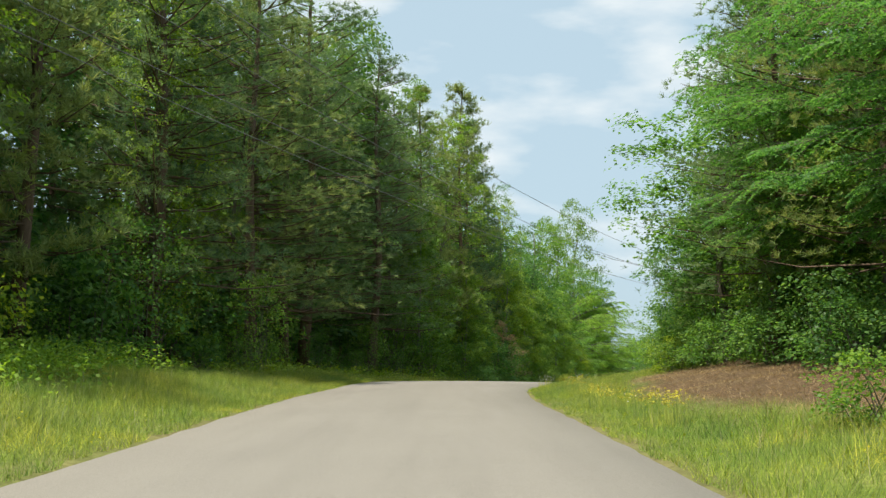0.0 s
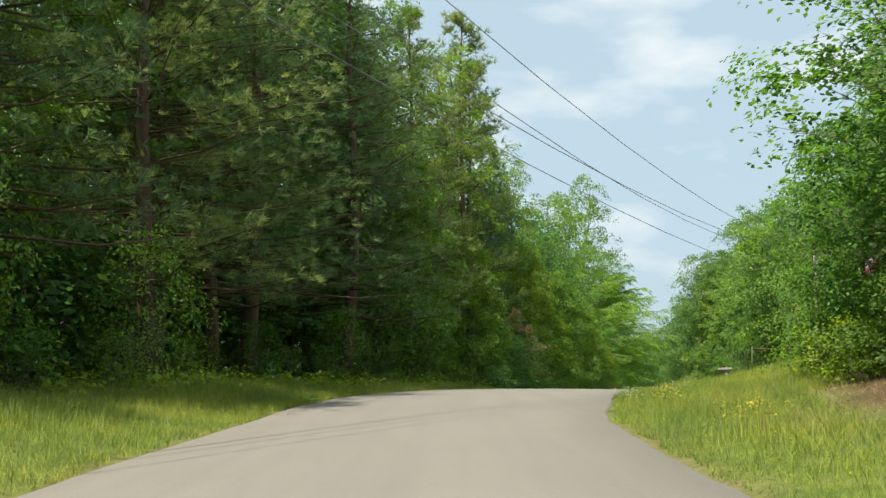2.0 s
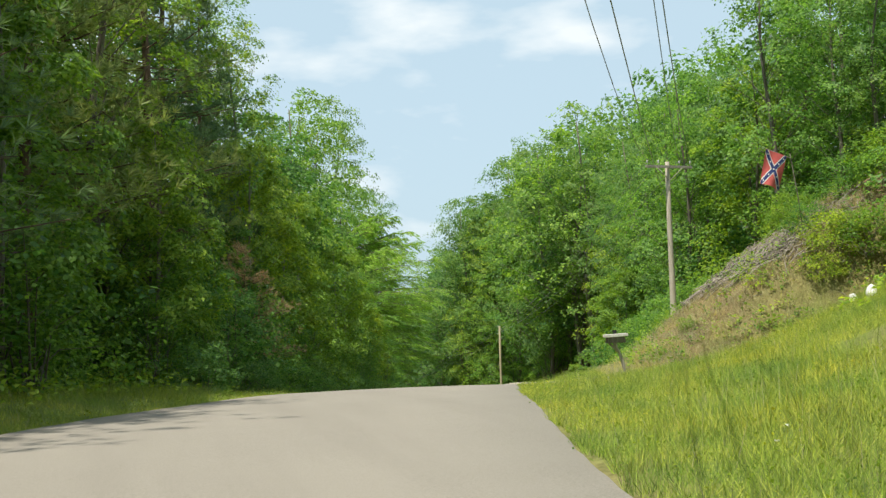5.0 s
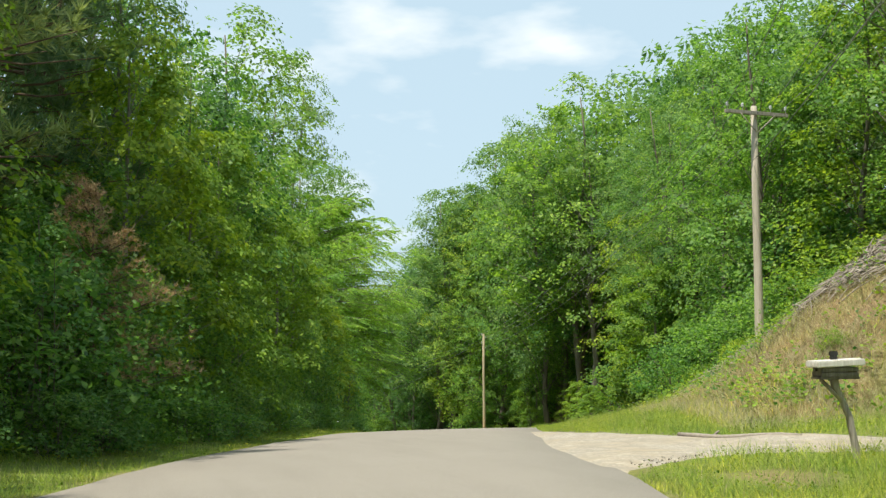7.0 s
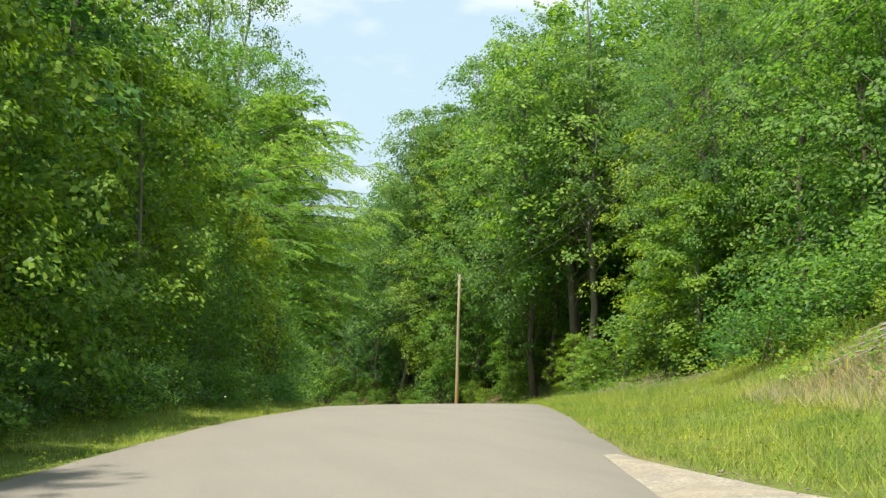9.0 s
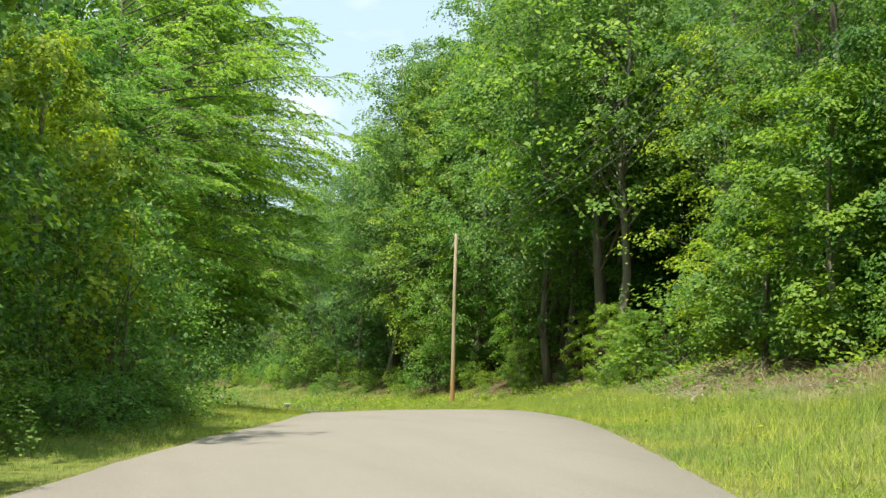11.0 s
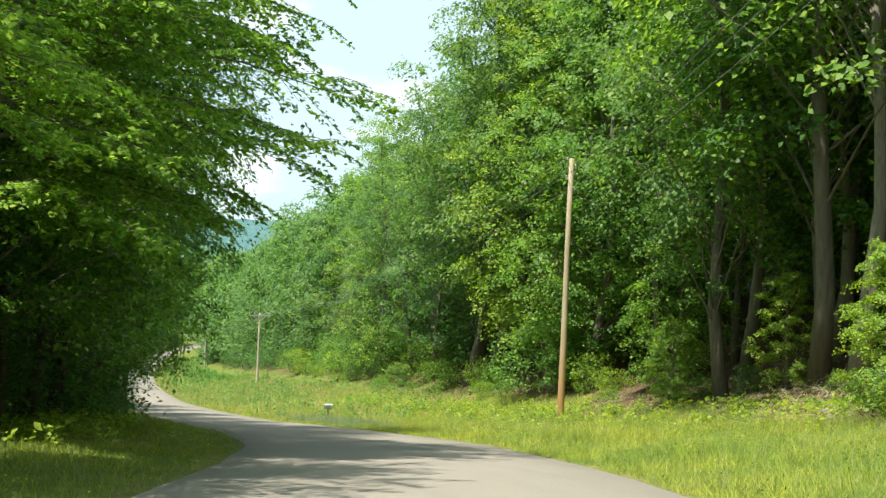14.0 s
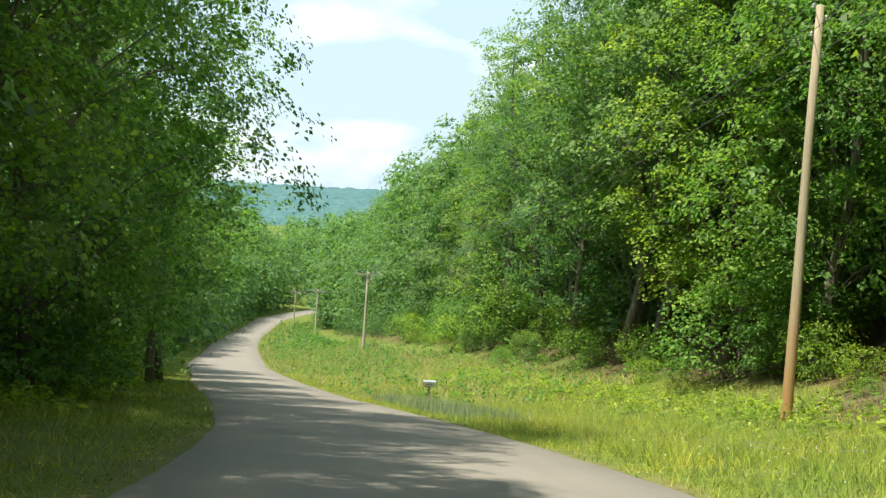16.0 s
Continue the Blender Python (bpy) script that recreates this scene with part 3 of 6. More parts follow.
def bough_tree(seed, height, reach, low, boughs, twigs, per, leaf_size):
    """Arrays for a tree whose long boughs reach out over the road in flat layers, with twigs that droop at their ends; its longest side is +x."""
    rng = np.random.default_rng(seed)
    line = [(0.05 * math.sin(i + seed), 0.05 * math.cos(1.3 * i + seed), height * 0.93 * i / 8 - 0.15) for i in range(9)]
    r0 = 0.0095 * height
    pieces = [tube_arrays(line, [r0 * (1.25 if i == 0 else 1) * (1 - 0.9 * i / 8) + 0.01 for i in range(9)], 8)]
    cs, ns, ss = [], [], []
    for k in range(boughs):
        g = (k + 0.8 * rng.random()) / boughs
        z = height * (low + (0.95 - low) * g)
        a = float(rng.normal(0, 0.62)) if k % 4 else float(rng.uniform(-math.pi, math.pi))
        span = reach * (0.24 + 0.76 * math.sin(math.pi * min(0.5, 0.10 + 1.25 * g))) * (0.70 + 0.30 * rng.random()) * (1.0 if abs(a) < 1.4 else 0.62)
        if g > 0.58:
            span *= 1 - 1.35 * (g - 0.58)
        out, cross = np.array([math.cos(a), math.sin(a), 0.0]), np.array([-math.sin(a), math.cos(a), 0.0])
        up, sag, bend = 0.16 + 0.30 * g + 0.5 * max(0.0, g - 0.5), 0.33 - 0.12 * g, rng.normal(0, 0.10)

        def along(u):
            return np.array([0, 0, z]) + out * span * u + cross * span * bend * u * u + np.array([0, 0, span * (up * u - sag * u * u)])

        rb = 0.020 + 0.0065 * span
        pieces.append(tube_arrays([Vector(along(u)) for u in (0, 0.25, 0.5, 0.75, 1.0)], [rb, rb * 0.8, rb * 0.55, rb * 0.32, 0.005], 5, False))
        for q in range(twigs):
            u = 0.22 + 0.80 * (q + rng.random()) / twigs
            start = along(min(u, 1.0))
            side = (1 if q % 2 else -1) * (0.5 + 0.6 * rng.random()) * (1.15 - 0.7 * u)
            way = out + cross * side * 1.4
            way /= np.linalg.norm(way)
            over = np.array([-way[1], way[0], 0.0])
            long = span * (0.13 + 0.10 * rng.random()) * (1.25 - 0.45 * u) + 0.25
            tilt, fall, tier = float(rng.normal(0.06, 0.10)), 0.26 + 0.25 * rng.random(), float(rng.normal(0, 0.14 + 0.5 * max(0.0, g - 0.45)))
            pieces.append(tube_arrays([Vector(start + way * long * f + np.array([0, 0, long * (tilt * f - fall * f * f) + tier * f])) for f in (0, 0.5, 0.95)], [0.012, 0.008, 0.004], 3, False))
            n = int(per * (0.7 + 0.6 * rng.random()))
            f = 0.10 + 0.95 * rng.random(n) ** 0.8
            # leaves sit on short side shoots, so that the spray has fingers and gaps
            shoots = rng.random(6) * 2 - 1
            lat = (shoots[rng.integers(6, size=n)] * (0.30 + 0.40 * f) * (1.15 - 0.7 * f) + rng.normal(0, 0.05, n)) * min(long, 1.5) * 0.62
            drop = long * (tilt * f - fall * f * f) + tier * f - 0.30 * np.abs(lat) - np.abs(rng.normal(0, 0.035, n))
            cs.append(start + way * (long * f)[:, None] + over * lat[:, None] + np.array([0, 0, 1.0]) * drop[:, None])
            ns.append(np.array([0, 0, 0.9]) + way * (0.45 * f)[:, None] + over * (0.5 * lat)[:, None] + rng.normal(0, 0.34, (n, 3)))
            ss.append(leaf_size * (0.70 + 0.6 * rng.random(n)))
    lv, lf = leaves(np.concatenate(cs), np.concatenate(ns), np.concatenate(ss), rng, 1.7)
    return join_arrays(pieces), (lv, lf)


def pine(seed, height, radius, clear, whorls, tufts, needles=8, length=0.40, w=0.030):
    """Arrays for a tall pine: straight trunk, tiers of upswept boughs, and soft brushes of long needles bunched at their ends."""
    rng = np.random.default_rng(seed)
    line = [(0.10 * math.sin(i + seed), 0.10 * math.cos(i * 0.8 + seed), height * i / 8 - 0.15) for i in range(9)]
    r0 = 0.011 * height
    pieces = [tube_arrays(line, [r0 * (1 - 0.92 * i / 8) + 0.01 for i in range(9)], 7)]
    pts, dirs = [], []
    for k in range(whorls):
        g = k / (whorls - 1)
        z = height * (clear + (1 - clear) * (0.02 + 0.96 * g))
        for b in range(5 if g < 0.8 else 3):
            a = rng.random() * 6.283
            reach = radius * (1.08 - 0.86 * g ** 1.5) * (0.5 + 0.6 * rng.random())
            root = Vector((0, 0, z + float(rng.normal(0, 0.15))))
            tip = root + Vector((reach * math.cos(a), reach * math.sin(a), reach * (0.10 + 0.45 * g) - 0.3 * (1 - g)))
            mid = root.lerp(tip, 0.55) - Vector((0, 0, 0.06 * reach))
            pieces.append(tube_arrays([root, mid, tip], [0.045 * (1 - 0.6 * g), 0.026, 0.008], 3, False))
            for q in range(tufts):
                f = 0.38 + 0.68 * (q + rng.random()) / tufts
                bunch = Vector(rng.normal(0, 0.10 + 0.13 * reach ** 0.5, 3))
                pts.append(root.lerp(tip, f) + Vector((bunch.x, bunch.y, abs(bunch.z) * 0.8)))
                dirs.append(Vector((math.cos(a), math.sin(a), 0.8)) + Vector(rng.normal(0, 0.45, 3)))
    for q in range(tufts):
        pts.append(Vector((0, 0, height * (0.96 + 0.05 * q / tufts))) + Vector(rng.normal(0, 0.12, 3)))
        dirs.append(Vector((0, 0, 1.0)))
    pts, dirs = np.array(pts), np.array(dirs)
    dirs /= np.linalg.norm(dirs, axis=1, keepdims=True)
    n = len(pts)
    base = np.repeat(pts, needles, 0)
    way = np.repeat(dirs, needles, 0) * 0.8 + rng.normal(0, 0.55, (n * needles, 3))
    way /= np.linalg.norm(way, axis=1, keepdims=True)
    side = np.cross(way, rng.normal(size=way.shape))
    side /= np.linalg.norm(side, axis=1, keepdims=True)
    ln = length * (0.7 + 0.6 * rng.random((n * needles, 1)))
    v = np.stack([base - side * w, base + side * w, base + way * ln], 1).reshape(-1, 3)
    return join_arrays(pieces), (v, np.arange(len(v)).reshape(-1, 3))


def shrub(seed, height, radius, sprays, per, leaf_size):
    """Arrays for a many-stemmed bush or sapling clump."""
    rng = np.random.default_rng(seed)
    pieces, cs, ns, ss = [], [], [], []
    for k in range(sprays):
        a = k * 2.399 + rng.normal(0, 0.5)
        f = 0.12 + 0.88 * (k + rng.random()) / sprays
        reach = radius * math.sqrt(max(0.05, 1 - (f - 0.35) ** 2 * 1.8)) * (0.4 + 0.65 * rng.random())
        root = Vector((0.25 * radius * math.cos(a * 1.7), 0.25 * radius * math.sin(a * 1.7), -0.1))
        tip = Vector((reach * math.cos(a), reach * math.sin(a), height * f))
        mid = root.lerp(tip, 0.55) + Vector((0, 0, 0.12 * height))
        if k % 2 == 0:
            pieces.append(tube_arrays([root, mid, tip], [0.022, 0.014, 0.005], 4, False))
        size = radius * (0.28 + 0.25 * rng.random())
        m = int(per * (0.7 + 0.6 * rng.random()))
        rr, th = size * np.sqrt(rng.random(m)), rng.random(m) * 6.283
        off = np.stack([rr * np.cos(th), rr * np.sin(th), rng.normal(0, 0.25 * size, m) - 0.3 * rr * rr / size], 1)
        cs.append(np.array(tip) + off)
        ns.append(np.array([0.4 * math.cos(a), 0.4 * math.sin(a), 0.8]) + rng.normal(0, 0.5, (m, 3)))
        ss.append(leaf_size * (0.65 + 0.7 * rng.random(m)))
    lv, lf = leaves(np.concatenate(cs), np.concatenate(ns), np.concatenate(ss), rng)
    return join_arrays(pieces), (lv, lf)


class Kind:
    """One grown form, planted many times."""

    def __init__(self, name, arrays, bark, leaf, label, category, group):
        (tv, tf), (lv, lf) = arrays
        self.name, self.label, self.category, self.group = name, label, category, group
        self.trunk = mesh_of("trunk", tv, tf, bark)
        self.crown = mesh_fast("crown", lv, lf, leaf)
        self.lv, self.lf = lv, lf
        self.tv, self.tf = tv, tf

    def plant(self, x, y, size=1.0, turn=0.0, wide=1.0, sink=0.1, label=""):
        top = empty(self.name, Matrix.Translation((x, y, land(x, y) - sink)) @ Matrix.Rotation(turn, 4, "Z") @ Matrix.Diagonal((size * wide, size * wide, size, 1)), label or self.label, self.category, self.group)
        part("trunk", self.trunk, None, top)
        part("crown", self.crown, None, top)
        return top


GREEN = "roadside hardwoods"
HARDWOODS = [Kind("hardwood_tree", hardwood(s, h, r, c, n, q, p, ls, dr), BARK, mat, lab, "tree", GREEN) for s, h, r, c, n, q, p, ls, dr, mat, lab in (
    (1, 15.0, 4.0, 0.12, 34, 6, 56, 0.112, 0.30, LEAF, "leafy green hardwood tree with low sprays at the wood's edge"),
    (2, 17.0, 4.3, 0.20, 34, 6, 56, 0.118, 0.25, LEAF_DEEP, "tall dark green hardwood tree with a dense crown"),
    (3, 13.0, 3.5, 0.09, 32, 6, 54, 0.105, 0.45, LEAF_BRIGHT, "bright yellow-green young hardwood tree in fresh leaf"),
    (4, 18.0, 4.8, 0.32, 34, 6, 56, 0.122, 0.25, LEAF, "tall green hardwood tree with a bare lower trunk"),
    (10, 16.0, 3.4, 0.15, 34, 6, 54, 0.110, 0.20, LEAF_DEEP, "narrow dark green hardwood tree at the wood's edge"),
)]
TALL = [Kind("hardwood_tree", hardwood(s, h, r, c, n, q, p, ls, 0.32, False, 0.08, 0.85), BARK, mat, lab, "tree", GREEN) for s, h, r, c, n, q, p, ls, mat, lab in (
    (8, 23.0, 5.2, 0.12, 46, 7, 54, 0.116, LEAF, "very tall green hardwood tree with a full layered crown"),
    (9, 24.0, 4.6, 0.08, 46, 7, 54, 0.112, LEAF_BRIGHT, "very tall light green hardwood tree on the slope"),
    (13, 24.0, 5.6, 0.22, 44, 7, 54, 0.120, LEAF_DEEP, "very tall dark green hardwood tree on the slope"),
)]
BACK = [Kind("hardwood_tree", hardwood(s, h, r, c, n, q, p, ls, 0.25, True), BARK, mat, lab, "tree", GREEN) for s, h, r, c, n, q, p, ls, mat, lab in (
    (5, 16.0, 4.2, 0.12, 32, 7, 56, 0.165, LEAF_DEEP, "dark green hardwood tree within the wood"),
    (6, 17.0, 4.4, 0.16, 32, 7, 56, 0.165, LEAF, "green hardwood tree within the wood"),
    (7, 14.0, 3.8, 0.10, 30, 7, 56, 0.155, LEAF_BRIGHT, "light green hardwood tree within the wood"),
)]
BACK_TALL = Kind("hardwood_tree", hardwood(15, 24.0, 5.2, 0.12, 42, 8, 48, 0.18, 0.25, True), BARK, LEAF_DEEP, "very tall dark green hardwood tree within the wood", "tree", GREEN)
PINES = [Kind("pine_tree", pine(s, h, r, c, w, t, 15, 0.34, 0.016), PINE_BARK, NEEDLE, "tall grey-green pine with long needles and a straight trunk", "tree", "roadside pines") for s, h, r, c, w, t in (
    (11, 19.0, 3.3, 0.24, 24, 17), (12, 17.0, 3.0, 0.16, 23, 17), (14, 18.0, 2.8, 0.12, 25, 17))]
SHRUBS = [Kind("shrub", shrub(s, h, r, n, p, ls), BARK, mat, lab, "shrub", "roadside shrubs") for s, h, r, n, p, ls, mat, lab in (
    (21, 3.2, 1.9, 28, 95, 0.102, LEAF, "leafy green shrub under the trees"),
    (22, 2.2, 1.6, 24, 95, 0.086, LEAF_BRIGHT, "bright yellow-green shrub at the wood's edge"),
    (23, 4.2, 2.0, 32, 90, 0.112, LEAF_DEEP, "dark green tangled shrub under the trees"),
    (24, 4.0, 2.1, 22, 42, 0.155, LEAF_DEEP, "dark green undergrowth within the wood"),
)]


NEAR_PINE = Kind("pine_tree", pine(17, 17.0, 3.6, 0.14, 24, 20, 17, 0.22, 0.010), PINE_BARK, NEEDLE, "pine with spreading grey-green boughs beside the verge", "tree", "roadside pines")
THICKET = Kind("shrub", shrub(25, 4.4, 1.9, 40, 68, 0.076), BARK, LEAF, "fine-leaved green thicket bush beside the verge", "shrub", "roadside shrubs")


def undergrowth(spots):
    """Dark low growth inside the woods, as one mass."""
    kind = SHRUBS[3]
    leaf_v, leaf_f, stem = [], [], []
    count = 0
    for x, y, size, turn, wide in spots:
        rot = np.array([[math.cos(turn) * wide, -math.sin(turn) * wide, 0], [math.sin(turn) * wide, math.cos(turn) * wide, 0], [0, 0, 1]]) * size
        at = np.array([x, y, land(x, y) - 0.1])
        leaf_v.append(kind.lv @ rot.T + at)
        leaf_f.append(kind.lf + count)
        count += len(kind.lv)
        stem.append((np.array([tuple(v) for v in kind.tv]) @ rot.T + at, kind.tf))
    top = empty("undergrowth", Matrix.Identity(4), "dark green undergrowth filling the woods behind the first trees", "undergrowth", "", "stuff")
    part("foliage", mesh_fast("undergrowth_foliage", np.concatenate(leaf_v), np.concatenate(leaf_f), LEAF_DEEP), None, top)
    tv, tf = join_arrays(stem)
    part("stems", mesh_of("undergrowth_stems", tv, tf, BARK), None, top)


def plant_edges():
    deep_spots = []
    rng = random.Random(5)
    # the first rows of trees on both sides, then the shrubs at their feet
    for side in (-1, 1):
        y = 22.0 if side < 0 else 16.0
        while y < 262:
            line = tree_line_left(y) if side < 0 else tree_line_right(y)
            for row in range(2):
                d = line + 1.6 + row * 4.6 + (rng.uniform(-0.8, 1.4) if side < 0 else rng.uniform(-0.6, 2.8))
                yy = y + rng.uniform(-1.3, 1.3) + row * 2.0
                if side < 0 and 128 < yy < 172 and row == 0 or side > 0 and (yy < 46 or 141 < yy < 158) and row == 0:
                    continue
                if side > 0 and 141 < yy < 158:
                    d += 3.5
                x = float(road_x(yy)) + side * d
                roll = rng.random()
                if side < 0:
                    pine_share = (0.72 if row == 0 else 0.5) if 40 < yy < 98 else 0.4 if yy < 60 else 0.12
                else:
                    pine_share = 0.55 if yy < 48 else 0.05
                near_left = side < 0 and row == 0 and 40 < yy < 68
                if near_left:
                    kind = NEAR_PINE
                elif roll < pine_share:
                    kind = PINES[rng.randrange(3)]
                else:
                    kind = HARDWOODS[rng.choice((0, 0, 1, 2, 3, 4))] if row == 0 and y < 225 or side > 0 and yy < 60 else BACK[rng.choice((0, 0, 1, 1, 2))]
                if side > 0 and 157 < yy < 178 and row == 0:
                    kind = HARDWOODS[3]
                tall = tree_height(side, yy, row) * (rng.uniform(0.86, 1.12) if side < 0 or yy < 100 else rng.choice((0.62, 0.85, 1.0, 1.1)))
                norm = 17.0 if near_left else 18.0 if kind in PINES else 15.5
                if tall > 19 and row == 0 and kind in HARDWOODS and not (side > 0 and 157 < yy < 178):
                    kind, norm = TALL[rng.randrange(3)], 23.5
                elif kind in BACK and tall > 19:
                    kind, norm = BACK_TALL, 24.0
                if side < 0 and row == 1 and yy > 172:
                    continue
                kind.plant(x, yy, tall / norm * (1.08 if near_left else 1.0), rng.uniform(0, 6.28), rng.uniform(0.9, 1.15) * (1.2 if near_left else 1.0 if tall > 11 else 1.15))
            y += 4.3 if y < 200 else 5.5
    for side in (-1, 1):
        y = 20.0 if side < 0 else 14.0
        while y < 262:
            line = tree_line_left(y) if side < 0 else tree_line_right(y)
            d = line + (rng.uniform(-0.7, 1.2) if side < 0 else rng.uniform(-1.6, 1.8))
            x = float(road_x(y)) + side * d
            if not (side > 0 and (74 < y < 90 and d < 20 or y < 44)) and not (side < 0 and 128 < y < 170):
                kind = THICKET if side < 0 and 38 < y < 72 else SHRUBS[rng.randrange(3)]
                size = rng.choice((0.35, 0.5, 0.7, 0.95, 1.25))
                if side > 0 and 142 < y < 178:   # open ground under the tall trees
                    size *= 0.42
                if side > 0 and 38 < y < 58:   # low growth only, at the open foot of the bank
                    x, size = x + 1.6, min(size, 0.45)
                kind.plant(x, y, size, rng.uniform(0, 6.28), rng.uniform(0.8, 1.4))
            deep = line + rng.uniform(3.0, 7.5)
            xd = float(road_x(y)) + side * deep
            if side > 0 and 142 < y < 176:
                xd += 4.5
            if side > 0 and y < 48:
                SHRUBS[2].plant(xd + 1.0, y + 1.0, rng.uniform(0.7, 1.0), rng.uniform(0, 6.28), 1.2)
            elif not (side > 0 and y < 96):
                deep_spots.append((xd, y + 1.0, rng.uniform(0.8, 1.4), rng.uniform(0, 6.28), rng.uniform(1.0, 1.4)))
            y += rng.uniform(1.9, 3.4)
    y = 22.0   # deep undergrowth near the start
    while y < 75:
        deep_spots.append((float(road_x(y)) - tree_line_left(y) - rng.uniform(8.5, 12.0), y, rng.uniform(1.1, 1.6), rng.uniform(0, 6.28), 1.4))
        y += 1.6
    y = 262.0   # undergrowth below the far trees
    while y < 415:
        d = float(np.interp(y, (262, 350, 405, 470), (21.0, 19.0, 14.0, 13.5))) + rng.uniform(-2.0, 3.0)
        deep_spots.append((float(road_x(y)) + d, y, rng.choice((0.3, 0.45, 0.7, 1.1)), rng.uniform(0, 6.28), 1.3))
        y += rng.uniform(3.0, 5.0)
    for x, y, size, turn in ((28.0, 88.0, 0.42, 3.0), (27.0, 94.5, 0.34, 4.0), (29.3, 91.5, 0.5, 5.0),
                             (29.0, 86.2, 0.45, 1.5), (30.5, 89.0, 0.6, 2.5), (22.2, 87.5, 0.25, 4.5), (31.0, 95.0, 0.7, 5.5)):
        SHRUBS[1 if turn < 2.2 or turn > 4 else 0].plant(x, y, size, turn, 1.1)
    for x, y, size, turn in ((31.5, 85.5, 0.7, 0.2), (33.0, 87.5, 0.85, 1.2), (32.0, 83.8, 0.7, 5.2), (34.5, 85.0, 1.1, 0.7), (33.8, 90.5, 0.9, 4.6)):
        SHRUBS[1].plant(x, y, size, turn, 1.2)
    HARDWOODS[2].plant(34.0, 86.5, 0.6, 0.4, 1.2)
    HARDWOODS[0].plant(36.5, 84.0, 0.7, 1.4, 1.1)
    y = 78.0
    while y < 124:
        SHRUBS[rng.choice((0, 2, 2))].plant(float(road_x(y)) - rng.uniform(5.7, 6.3), y, rng.uniform(0.22, 0.40), rng.uniform(0, 6.28), rng.uniform(1.2, 1.8))
        y += rng.uniform(1.6, 2.8)
    y = 79.0
    while y < 126:
        THICKET.plant(float(road_x(y)) - rng.uniform(6.4, 7.3), y, rng.uniform(0.55, 1.1), rng.uniform(0, 6.28), rng.uniform(0.9, 1.2))
        y += rng.uniform(1.9, 2.9)
    for x, y, size in ((26.6, 105.0, 0.7), (27.4, 103.4, 0.75), (28.2, 101.8, 0.8), (28.7, 100.2, 0.8), (26.4, 102.2, 0.36), (27.0, 100.2, 0.42), (29.4, 98.0, 0.6)):
        SHRUBS[1 if size < 0.7 else 0].plant(x, y, size, 7 * size, 1.2)
    undergrowth(deep_spots)



def tree_height(side, y, row):
    if side < 0:
        return float(np.interp(y, (0, 36, 45, 62, 90, 105, 115, 130, 150, 170, 260), (22, 20, 18, 19.0, 20.0, 17.0, 14.5, 13.5, 19, 19, 18))) * (1.0 if row == 0 else 1.08)
    return float(np.interp(y, (0, 30, 45, 55, 80, 100, 120, 140, 155, 180, 200, 225, 250, 300), (13, 12.5, 10, 8, 10, 14.5, 18, 22, 25.5, 27, 29, 25, 20, 16))) * (1.0 if row == 0 else 1.1)


plant_edges()


